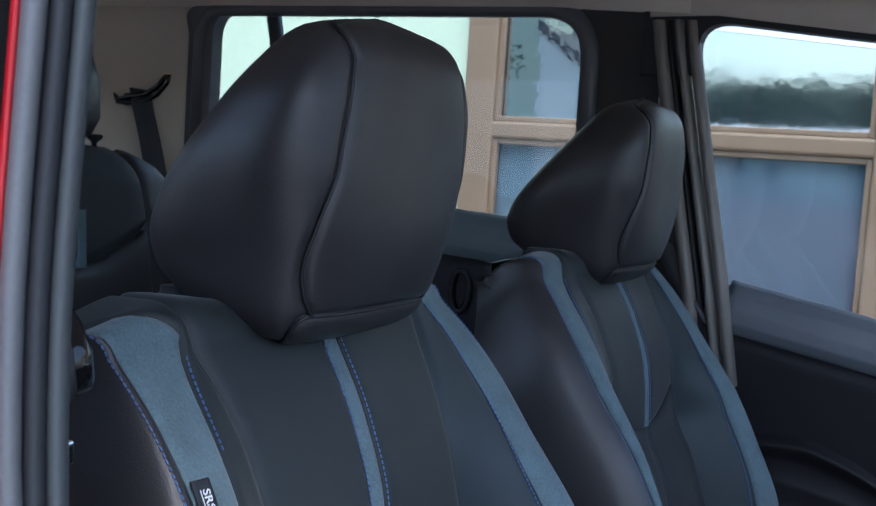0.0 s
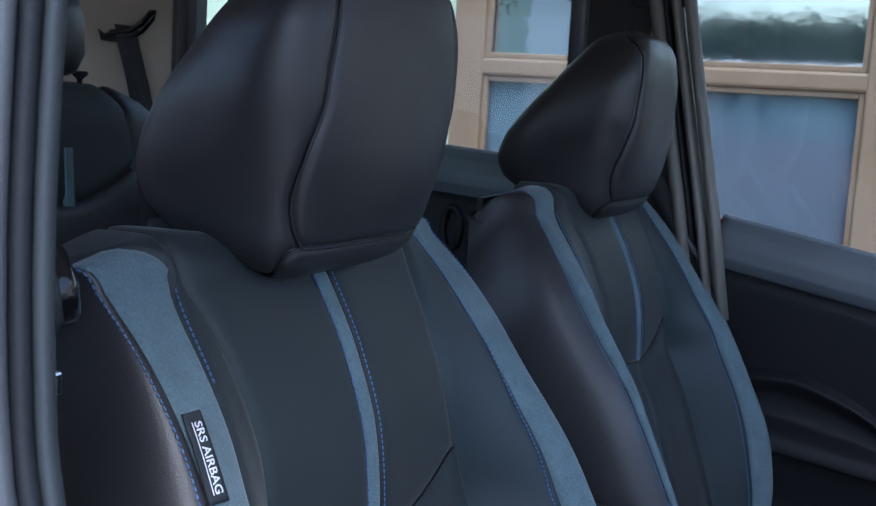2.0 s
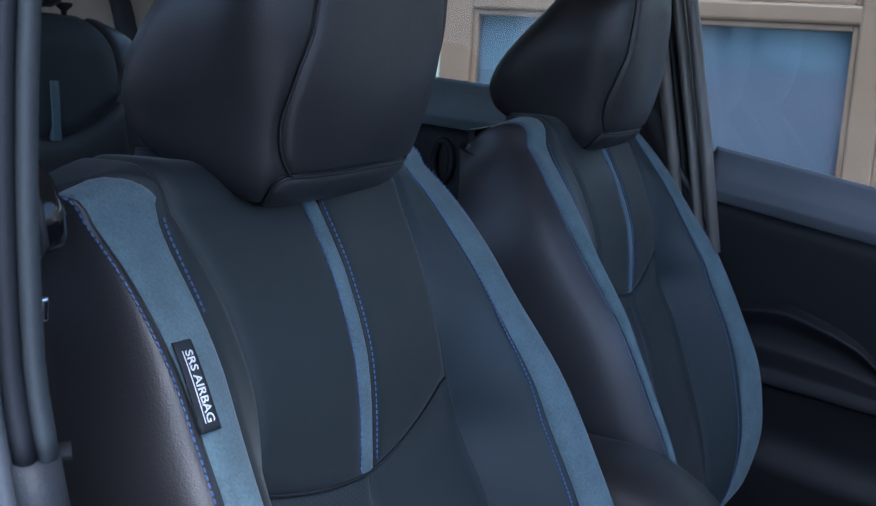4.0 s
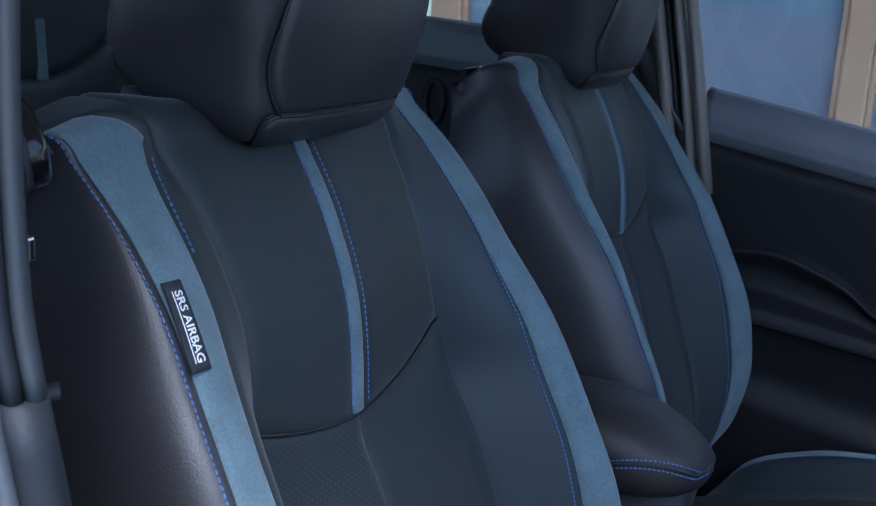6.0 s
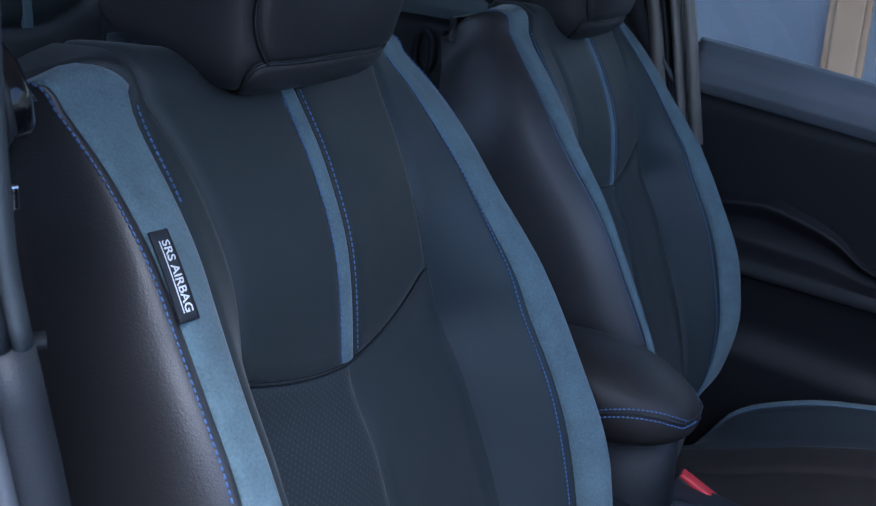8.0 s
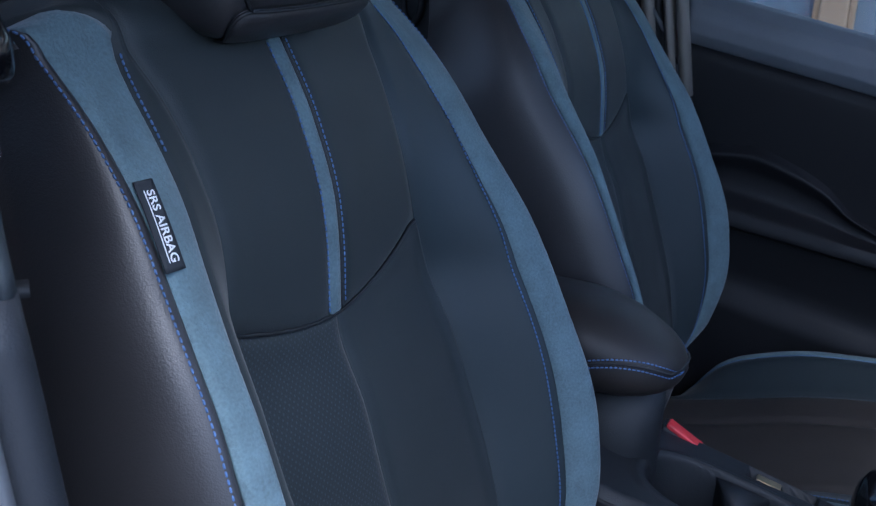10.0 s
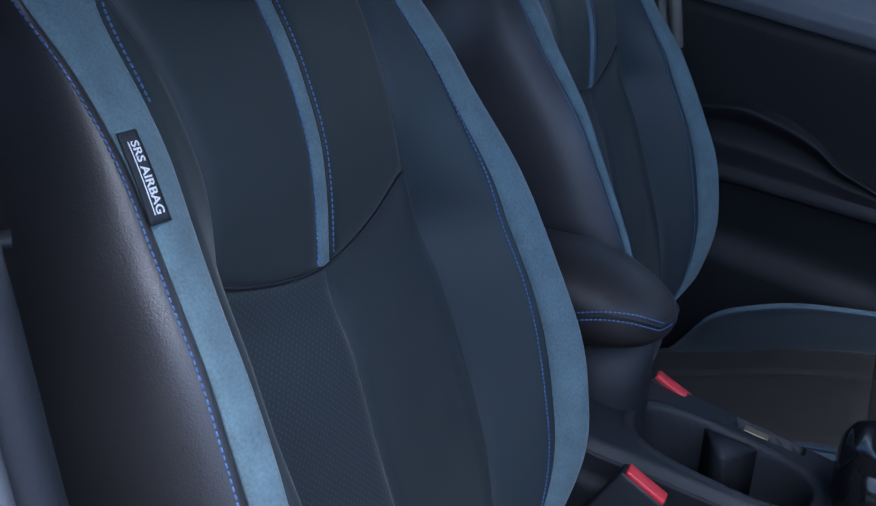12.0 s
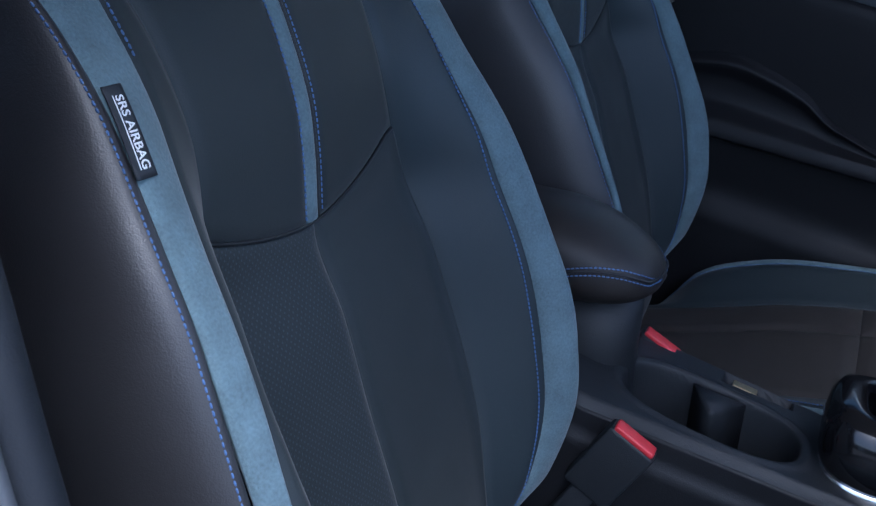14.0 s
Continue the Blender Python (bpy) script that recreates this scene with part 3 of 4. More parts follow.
def cushion(xc, b):
    c = box("cushion", (0.44, 0.44, 0.10), (xc, 0.0, 0.53), INSERT, b, "black seat cushion with blue-grey edge", 0.02)
    reg = lambda a, d, y0, y1: (lambda p, q: (xc + a + (d - a) * p, y0 + (y1 - y0) * q, cushion_z(a + (d - a) * p, y0 + (y1 - y0) * q)))
    up = (0, 0, 1)
    for a, d in ((-0.14, 0.045), (0.045, 0.14)):
        quilt("cushion_panel", reg(a, d, -0.05, 0.27), 20, 30, CUSHION, c, up, "lrb", 0.005, 0.008, label="warm black leather cushion panel")
        quilt("cushion_panel", reg(a, d, -0.26, -0.05), 20, 16, CUSHION, c, up, "lrt", 0.005, 0.008, label="warm black leather cushion panel")
    for sg in (-1, 1):
        quilt("cushion_wing", reg(sg * 0.14, sg * 0.213, -0.26, 0.27), 16, 40, WING, c, up, "lr", 0.003)
        quilt("cushion_edge", reg(sg * 0.213, sg * 0.25, -0.26, 0.27), 14, 40, SUEDE, c, up, "l", 0.003, label="blue-grey suede cushion edge")
        stitches("stitching", [(xc + sg * 0.2095, y, float(cushion_z(0.2095, y)) + 0.0006) for y in np.linspace(-0.2, 0.22, 60)], c)
        def side(p, q, sg=sg):
            y = -0.26 + 0.53 * q
            z0 = cushion_z(0.25 + 0 * y, y)
            return xc + sg * (0.25 + 0.004 * np.sin(p * 3)), y, z0 + (0.48 - z0) * p
        quilt("cushion_side", side, 8, 30, LEATHER, c, (sg, 0, 0), "")


seat(0.68, False, "black and blue-grey front seat with headrest by the open door")
seat(1.38, True, "black and blue-grey front seat with headrest by the closed door")


# ---- car shell ----
def ribbon(name, line, profile, mat, parent=None, label=""):
    """A strip of constant profile (dx, dy) swept up along a line of (x, y, z)."""
    return loft(name, [[(x + dx, y + dy, z) for dx, dy in profile] for x, y, z in line], mat, parent, label)


def oval(rx, ry, n=14):
    return [(rx * math.cos(2 * math.pi * i / n), ry * math.sin(2 * math.pi * i / n)) for i in range(n)]


def rounded(pts, r, n=8):
    """An outline with its corners rounded; r gives each corner's radius."""
    out = []
    m = len(pts)
    for i, p in enumerate(pts):
        a, b, c = np.array(pts[i - 1], float), np.array(p, float), np.array(pts[(i + 1) % m], float)
        ri = r[i]
        if not ri:
            out.append(tuple(b))
            continue
        u, v = (a - b) / np.linalg.norm(a - b), (c - b) / np.linalg.norm(c - b)
        p0, p1 = b + u * ri, b + v * ri
        for k in np.linspace(0, 1, n):
            out.append(tuple((1 - k) ** 2 * p0 + 2 * k * (1 - k) * b + k * k * p1))
    return out


def at_x(x0):
    return lambda u, v, w: (x0 + w, u, v)


tagged(box("floor", (1.5, 3.4, 0.04), (1.01, 0.45, 0.38), CARPET, bevel=0.01), "dark carpeted car floor under the seats", "floor", kind="structure")


def roof(p, q):
    x, y = 0.30 + 1.40 * p, -0.40 + 2.55 * q
    e = np.clip(np.abs(x - 1.01) / 0.70, 0, 1)
    return x, y, 1.615 - 0.055 * e ** 3 - 0.02 * ((y - 0.5) / 1.4) ** 2


lin = quilt("ceiling", roof, 40, 40, LINER, None, (0, 0, -1), "", skirt=0.02)
tagged(lin, "beige fabric headliner of the car", "headliner", kind="structure")
skin = quilt("roof_panel", lambda p, q: (lambda r: (r[0] + (r[0] - 1.01) * 0.06, r[1], r[2] + 0.045))(roof(p, q)), 20, 20, RED, None, (0, 0, 1), "")
tagged(skin, "red painted steel car roof", "car roof", kind="structure")

# far side: pillars, frames, doors
b_post = base("wall_far_pillar", (1.68, 0.45, 0.4), "black plastic pillar trim between the far doors", "pillar", kind="structure")
def plate(name, outline, thick, x0, mat, parent, label=""):
    """A flat plate of any outline in the plane across x, with square edges."""
    bm = bmesh.new()
    f = bm.faces.new([bm.verts.new((x0, y, z)) for y, z in outline])
    ext = bmesh.ops.extrude_face_region(bm, geom=[f])
    bmesh.ops.translate(bm, vec=(thick, 0, 0), verts=[v for v in ext["geom"] if isinstance(v, bmesh.types.BMVert)])
    bmesh.ops.recalc_face_normals(bm, faces=bm.faces)
    return part(name, bm, mat, parent, label, smooth=False)


plate("pillar_trim", rounded([(0.33, 0.4), (0.62, 0.4), (0.60, 1.20), (0.545, 1.24), (0.552, 1.549), (0.75, 1.549), (0.75, 1.59), (0.44, 1.59), (0.44, 1.40), (0.37, 1.15)], [0, 0, 0, 0, 0.085, 0, 0, 0, 0, 0], 12), 0.05, 1.655, PILLAR, b_post)
frame_line = [(0.317, 1.152), (0.339, 1.26), (0.362, 1.375), (0.384, 1.488)]
for k, (off, w, d, mat) in enumerate(((0.007, 0.009, 0.018, FRAMEGREY), (0.026, 0.008, 0.022, FRAMEGREY), (0.041, 0.006, 0.014, PIPING), (0.056, 0.012, 0.02, FRAMEGREY))):
    line = [(1.655, y + off, z) for y, z in [(0.290, 1.0)] + frame_line] + [(1.655, 0.39 + off, 1.53)]
    ribbon("window_seal", line, oval(d, w), mat, b_post)
plate("frame_corner", rounded([(0.47, 1.57), (0.47, 1.45), (0.378, 1.45), (0.394, 1.532), (0.14, 1.503), (-0.8, 1.38), (-0.8, 1.45), (0.14, 1.57)], [0, 0, 0, 0.06, 0, 0, 0, 0], 12), 0.03, 1.645, PLASTIC, b_post)

rail = base("wall_far_roof_rail", (1.66, 0.9, 1.55), "beige roof rail trim above the far windows", "roof rail", kind="structure")
slab("rail_trim", [(0.40, 1.54), (0.40, 1.60), (2.0, 1.60), (2.0, 1.546), (1.31, 1.552), (0.61, 1.549)], 0.05, at_x(1.64), TRIM, rail)
slab("rail_trim", [(0.46, 1.535), (0.46, 1.60), (-0.8, 1.60), (-0.8, 1.44), (0.14, 1.512), (0.36, 1.537)], 0.05, at_x(1.642), TRIM, rail)

seal = base("window_rear_surround", (1.66, 0.9, 1.2), "black rubber surround of the far rear window", "window seal", kind="structure")
tube("seal", [(1.655, y, z) for y, z in rounded([(0.55, 1.18), (0.552, 1.549), (1.297, 1.549), (1.297, 1.13)], [0, 0.085, 0.06, 0], 10)], 0.013, RUBBER, seal, flat=1.3)
plate("seal_band", rounded([(1.265, 1.10), (1.265, 1.545), (1.14, 1.545), (1.14, 1.552), (1.328, 1.552), (1.320, 1.10)], [0, 0.05, 0, 0, 0.03, 0], 10), 0.03, 1.648, RUBBER, seal)
slab("divider_bar", [(1.145, 1.55), (1.165, 1.55), (1.08, 1.15), (1.06, 1.15)], 0.02, at_x(1.665), RUBBER, seal)
for nm, o in (("window_1", [(0.36, 1.10), (0.44, 1.53), (-0.8, 1.40), (-0.8, 0.98)]), ("window_2", [(0.54, 1.18), (0.54, 1.55), (1.30, 1.55), (1.30, 1.18)])):
    g = slab(nm, o, 0.004, at_x(1.70), CARGLASS, None, bevel=0.001)
    g.visible_shadow = False
    g.data.shade_flat()
    tagged(g, "clear car side window glass in the far door", "car window", kind="structure")

c_post = base("wall_far_rear", (1.66, 1.5, 1.0), "beige plastic rear pillar trim of the car", "pillar", kind="structure")
slab("pillar_trim", [(1.318, 0.5), (1.318, 1.50), (1.33, 1.55), (2.05, 1.55), (2.05, 0.5)], 0.04, at_x(1.640), TRIM, c_post, bevel=0.012)
tagged(box("wall_rear", (1.5, 0.05, 1.1), (1.01, 2.06, 0.95), TRIM, bevel=0.02), "beige trim closing the car's rear", "tailgate", kind="structure")
# left front panel is out of view, added to darken the lower cabin
tagged(box("wall_left_front", (0.06, 0.7, 0.75), (0.27, -0.95, 0.70), RED, bevel=0.02), "unseen red light-blocking panel beside the dashboard", "car body", kind="structure")
tagged(box("wall_near_rear", (0.06, 1.45, 0.85), (0.29, 1.30, 0.78), RED, bevel=0.02), "red rear door beside the pillar", "car body", kind="structure")
tagged(box("wall_front", (1.45, 0.7, 0.76), (1.01, -0.72, 0.70), PLASTIC, bevel=0.06), "dark dashboard closing the car's front", "dashboard", kind="structure")


# front door of the far side
def belt(y):
    return 1.152 + 0.17 * (np.minimum(y, 0.32) - 0.317)


def door_skin(p, q, prof, y0, y1, top):
    y = y0 + (y1 - y0) * q
    x = prof[0](p) + 0 * y
    return x, y, top(y) - prof[1](p)


def profile(*xz):
    d = np.r_[0, np.cumsum([math.hypot(b[0] - a[0], b[1] - a[1]) for a, b in zip(xz[:-1], xz[1:])])]
    d /= d[-1]
    return (lambda p: np.interp(p, d, [v[0] for v in xz])), (lambda p: np.interp(p, d, [v[1] for v in xz]))


door = base("front_door", (1.70, 0.0, 0.45), "closed front door with grey soft-touch upper trim", "car door")
roll = profile((1.715, 0.006), (1.70, 0.0), (1.685, 0.004), (1.668, 0.018), (1.660, 0.040), (1.660, 0.060), (1.668, 0.074), (1.675, 0.080))
quilt("upper_trim", lambda p, q: door_skin(p, q, roll, -0.8, 0.316, belt), 40, 30, SOFT, door, (-1, 0, 0), "", label="grey soft-touch upper door trim")
mid = profile((1.675, 0.074), (1.662, 0.084), (1.664, 0.15), (1.668, 0.23), (1.668, 0.33))
quilt("middle_trim", lambda p, q: door_skin(p, q, mid, -0.8, 0.312, belt), 20, 30, DOORBLACK, door, (-1, 0, 0), "")
# the armrest's bowl: an arch that falls towards the front, above a straight ledge
arch = curve((-0.75, 0.80), (-0.05, 0.822), (0.023, 0.850), (0.046, 0.862), (0.081, 0.893), (0.131, 0.918), (0.196, 0.937), (0.252, 0.932), (0.32, 0.92))
ledge = lambda y: 0.843 + 0.125 * (np.asarray(y) - 0.208)


def bowl(p, q):
    y = -0.75 + 1.05 * q
    top = np.maximum(arch(y), ledge(y) + 0.004)
    d = top - ledge(y)
    u = np.clip(p / 0.5, 0, 1)
    v = np.clip((p - 0.5) / 0.5, 0, 1)
    deep = step(d, 0.0, 0.05)
    x = 1.664 - 0.014 * step(u, 0.0, 0.15) + 0.010 * deep * np.sin(u * math.pi) * step(u, 0.1, 0.4) - 0.022 * step(u, 0.72, 1.0) - 0.004 * np.sin(v * math.pi) + 0.034 * step(v, 0.55, 1.0)
    return x, y, top - d * u - 0.034 * v


quilt("armrest", bowl, 70, 90, DOORBLACK, door, (-1, 0, 0), "", label="dark moulded door armrest bowl")
lower = profile((1.660, 0.30), (1.662, 0.37), (1.666, 0.412), (1.655, 0.418), (1.648, 0.424), (1.648, 0.60), (1.66, 0.75))
quilt("map_pocket", lambda p, q: door_skin(p, q, lower, -0.8, 0.30, belt), 24, 30, DOORBLACK, door, (-1, 0, 0), "", label="dark plastic door pocket")
slab("outer_skin", [(0.33, 0.35), (0.33, 1.14), (-0.8, 0.96), (-0.8, 0.35)], 0.02, at_x(1.74), RED, door, "red painted outer door skin")

rdoor = base("rear_door", (1.70, 0.9, 0.45), "closed rear door with grey upper trim", "car door")
rbelt = lambda y: 1.222 + 0.06 * (y - 0.765)
quilt("upper_trim", lambda p, q: door_skin(p, q, roll, 0.56, 1.32, rbelt), 40, 20, SKYLIT_TRIM, rdoor, (-1, 0, 0), "", label="grey soft-touch upper door trim")
quilt("middle_trim", lambda p, q: door_skin(p, q, profile((1.675, 0.074), (1.66, 0.084), (1.66, 0.70)), 0.56, 1.32, rbelt), 20, 20, PLASTIC, rdoor, (-1, 0, 0), "")
tube("door_handle", [(1.655, 0.745 + 0.016 * math.cos(a), 1.09 + 0.034 * math.sin(a)) for a in np.linspace(0, 2 * math.pi, 20, endpoint=False)], 0.006, PIPING, rdoor, "black pull handle", closed=True)
slab("outer_skin", [(0.50, 0.35), (0.50, 1.18), (1.35, 1.22), (1.35, 0.35)], 0.02, at_x(1.74), RED, rdoor, "red painted outer door skin")

# near pillar beside the open doorway: trims, seal, lip and paint step outwards across the jamb
post = base("wall_near_pillar", (0.30, 0.32, 0.4), "near door pillar with rubber seals and red paint", "pillar", kind="structure")
jamb = curve((0.35, 0.215), (0.80, 0.225), (0.95, 0.238), (1.014, 0.250), (1.043, 0.257), (1.099, 0.269), (1.138, 0.278), (1.168, 0.283), (1.229, 0.285), (1.348, 0.279), (1.60, 0.262))


def jamb_strip(name, d, half, deep, mat, z0=0.40, z1=1.62, back=0.0, label=""):
    """A strip d outwards from the jamb's inner edge, with its half width and depth."""
    rings = []
    for z in np.linspace(z0, z1, 40):
        cx, cy = 0.302 - 0.70 * d + 0.7 * back, float(jamb(z)) + 0.004 + 0.71 * d + 0.7 * back
        rings.append([(cx - 0.7 * half * math.cos(w) + 0.7 * deep * math.sin(w), cy + 0.7 * half * math.cos(w) + 0.7 * deep * math.sin(w), z) for w in np.arange(16) * math.pi / 8])
    return loft(name, rings, mat, post, label)


jamb_strip("inner_trim", 0.0036, 0.0044, 0.010, PILLARGREY, z0=1.128, back=0.004, label="smooth grey inner pillar trim")
jamb_strip("middle_trim", 0.0113, 0.0044, 0.008, PILLARDARK, z0=1.128, label="dark grey pillar strip")
jamb_strip("lower_trim", 0.0085, 0.0098, 0.012, PILLARDARK, z1=1.131, label="dark lower pillar trim")
jamb_strip("seal_gap", 0.0158, 0.0025, 0.008, PIPING, back=0.006)
jamb_strip("door_seal", 0.0198, 0.0046, 0.009, RUBBER, back=-0.003, label="grey rubber door seal")
jamb_strip("paint_lip", 0.0256, 0.0022, 0.006, RED, back=0.0)
ribbon("red_panel", [(0.265, float(jamb(z)) + 0.0245, z) for z in np.linspace(0.4, 1.62, 30)], [(0.010, 0.0), (0.002, -0.002), (-0.006, 0.004), (-0.012, 0.03), (-0.016, 0.3), (0.03, 0.3), (0.03, 0.02)], RED, post, "red painted pillar outside")
ribbon("inner_cover", [(0.30, float(jamb(z)) + 0.03, z) for z in np.linspace(0.4, 1.62, 20)], [(0.012, 0.0), (0.035, 0.03), (0.07, 0.08), (0.09, 0.14), (0.07, 0.25), (-0.02, 0.25), (-0.02, 0.01)], PLASTIC, post)
ribbon("step_line", [(0.296, float(jamb(1.13)) + 0.005, z) for z in (1.128, 1.131)], [(0.012, -0.002), (-0.018, 0.022), (-0.010, 0.03), (0.02, 0.006)], PIPING, post)

guide = base("belt_guide", (0.34, 0.318, 1.20), "black plastic seat belt guide on the near pillar", "belt guide")
slab("plate", [(0.309, 1.198), (0.313, 1.194), (0.330, 1.190), (0.345, 1.20), (0.345, 1.235), (0.330, 1.236), (0.319, 1.226), (0.311, 1.212)], 0.018, lambda u, v, w: (0.335 + w, u + 0.011, v), GLOSSBLACK, guide, bevel=0.004)
tube("rim", [(0.336, y + 0.011, z) for y, z in ((0.330, 1.188), (0.3125, 1.1925), (0.308, 1.199), (0.3105, 1.213), (0.318, 1.228), (0.330, 1.238))], 0.0022, PLASTIC, guide)
tongue = base("belt_tongue", (0.34, 0.325, 1.172), "bright steel belt tongue on grey webbing", "belt tongue")
box("plate", (0.004, 0.012, 0.010), (0.338, 0.326, 1.172), CHROME, tongue, "", 0.001)
box("webbing", (0.002, 0.046, 0.75), (0.362, 0.392, 0.80), WEBBING, tongue, "", 0.0005)

# ---- centre console ----
con = base("centre_console", (1.02, 0.0, 0.40), "dark plastic centre console with two cup holders", "console")
slope = lambda y: 0.745 + 0.24 * (np.asarray(y) - 0.19)


def console_top(p, q):
    y = -0.22 + 0.46 * q
    near = 0.931 + 0.12 * np.clip(0.20 - y, 0, 0.42)
    x = near + (1.116 - near) * p
    r = (np.abs((x - 1.016 - 0.03 * (0.083 - y)) / 0.0475) ** 2.7 + np.abs((y - 0.083) / 0.086) ** 2.7) ** (1 / 2.7)
    d = 1 - step(r, 0.93, 1.04)
    lip = 0.0022 * np.exp(-((r - 1.13) / 0.07) ** 2)
    tray = 1 - step(np.maximum(np.abs((x - 1.096 - 0.08 * (0.046 - y)) / 0.011), np.abs((y - 0.046) / 0.037)), 0.86, 1.0)
    e = np.clip((np.abs(p - 0.5) - 0.43) / 0.07, 0, 1)
    return x, y, slope(y) + lip - 0.070 * d - 0.016 * tray - 0.014 * e * e + 0.006 * step(y, 0.19, 0.24)


quilt("console_top", console_top, 150, 260, PLASTIC, con, (0, 0, 1), "", label="dark plastic tray with one oval cup well")
rings = [[(x, y, float(slope(y)) + h) for x, y in ((1.056 + k, 0.108), (1.060 + k, 0.054), (1.018 - k, 0.078 - k), (1.016 - k, 0.086))] for h, k in ((-0.068, 0.002), (-0.006, 0.0), (-0.001, -0.002))]
loft("cup_divider", rings, PLASTIC, con, "wedge between the two cups")
box("console_body", (0.166, 0.46, 0.25), (1.028, 0.01, 0.515), PLASTIC, con, "", 0.004, (0, 0, 3))


def console_side(p, q):
    """The outer wall below the tray: a small step, then a long drop."""
    y = -0.22 + 0.46 * q
    x = 0.931 + 0.12 * np.clip(0.20 - y, 0, 0.42) - 0.001 - 0.006 * step(p, 0.08, 0.12) - 0.012 * p
    return x, y, slope(y) - 0.010 - 0.28 * p + 0.006 * step(y, 0.19, 0.24)


# door black here stands in for the shadow between seat and console
quilt("console_side", console_side, 50, 30, DOORBLACK, con, (-1, 0, 0), "")
box("tray_clip", (0.012, 0.026, 0.004), (1.095, 0.060, float(slope(0.060)) - 0.004), BRASS, con, "small brass-coloured clip", 0.001, (13, 0, 0))
egg = lambda cx, cy, rx, ry, z, n=44: [(cx + rx * math.copysign(abs(math.cos(w)) ** 0.8, math.cos(w)), cy + ry * math.copysign(abs(math.sin(w)) ** 0.8, math.sin(w)), z) for w in np.arange(n) * 2 * math.pi / n]
loft("storage_bin", [egg(1.042, 0.266, 0.044 + k, 0.098 + k, z) for z, k in ((0.66, 0.006), (0.735, 0.002), (0.75, 0.0), (0.832, 0.0))], PLASTIC, con, "dark plastic bin under the armrest")

# armrest lid: sections along its length, with a low rounded nose
lid_half = curve((0.146, 0.006), (0.149, 0.018), (0.156, 0.034), (0.17, 0.048), (0.20, 0.060), (0.25, 0.064), (0.36, 0.062), (0.385, 0.050))
lid_top = curve((0.146, 0.853), (0.150, 0.862), (0.162, 0.875), (0.19, 0.892), (0.217, 0.904), (0.255, 0.911), (0.33, 0.912), (0.385, 0.900))
lid_low = curve((0.146, 0.850), (0.150, 0.841), (0.160, 0.833), (0.18, 0.825), (0.21, 0.820), (0.26, 0.818), (0.385, 0.818))
lid_seam = curve((0.146, 0.8515), (0.152, 0.858), (0.165, 0.866), (0.18, 0.8705), (0.195, 0.872), (0.217, 0.869), (0.25, 0.859), (0.30, 0.850), (0.385, 0.845))


def lid_x(y, z):
    """Half width of the lid at a height."""
    top, low = float(lid_top(y)), float(lid_low(y))
    k = min(abs((z - (top + low) / 2) / ((top - low) / 2)), 1.0)
    return float(lid_half(y)) * (1 - k ** 2.4) ** (1 / 2.4)


lid_y = np.r_[0.146 + 0.03 * np.linspace(0, 1, 12) ** 2, np.linspace(0.18, 0.36, 26), 0.372, 0.380, 0.385]
rings = []
for y in lid_y:
    top, low, ring_pts = float(lid_top(y)), float(lid_low(y)), []
    for w in np.arange(48) * math.pi / 24:
        c, q = math.cos(w), math.sin(w)
        ring_pts.append((1.010 + float(lid_half(y)) * math.copysign(abs(c) ** 0.83, c), y, (top + low) / 2 + (top - low) / 2 * math.copysign(abs(q) ** 0.83, q)))
    rings.append(ring_pts)
arm = loft("armrest_lid", rings, LIDLEATHER, con, "padded black leather armrest lid")
for drop in (0.0, 0.0075):
    loop = [[(1.010 + sg * (lid_x(y, float(lid_seam(y)) - drop * k) + 0.0004), y - 0.0003, float(lid_seam(y)) - drop * k) for y, k in ((v, min((v - 0.1475) / 0.008, 1.0)) for v in (lid_y[3:-2] if sg > 0 else lid_y[:2:-1][2:]))] for sg in (-1, 1)]
    stitches("stitching", loop[0] + loop[1], arm)
    if drop:
        tube("lid_seam", [(x, y, z + 0.0038) for x, y, z in loop[0] + loop[1]], 0.0014, PIPING, arm, "dark sewn seam")


def buckle(at, turn):
    bk = base("seat_belt_buckle", at, "black seat belt buckle with red release button", "belt buckle", "belt buckles")
    m = pose(*at, *turn)
    def put(name, size, off, mat, parent, label="", bevel=0.004):
        bm = bmesh.new()
        bmesh.ops.create_cube(bm, size=1)
        bmesh.ops.scale(bm, vec=size, verts=bm.verts)
        bmesh.ops.bevel(bm, geom=list(bm.edges), offset=bevel, segments=3, affect="EDGES", profile=0.5)
        bmesh.ops.transform(bm, matrix=m @ Matrix.Translation(off), verts=bm.verts)
        return part(name, bm, mat, parent, label)
    put("body", (0.022, 0.050, 0.078), (0, 0, -0.040), PLASTIC, bk, "", 0.004)
    put("button", (0.016, 0.043, 0.006), (-0.002, 0, 0.000), REDPLASTIC, bk, "red release button", 0.002)
    put("stalk", (0.012, 0.026, 0.10), (0, 0, -0.12), PLASTIC, bk, "", 0.004)


buckle((0.905, 0.135, 0.735), (30, 0, 0))
buckle((1.105, 0.152, 0.737), (28, 0, 0))

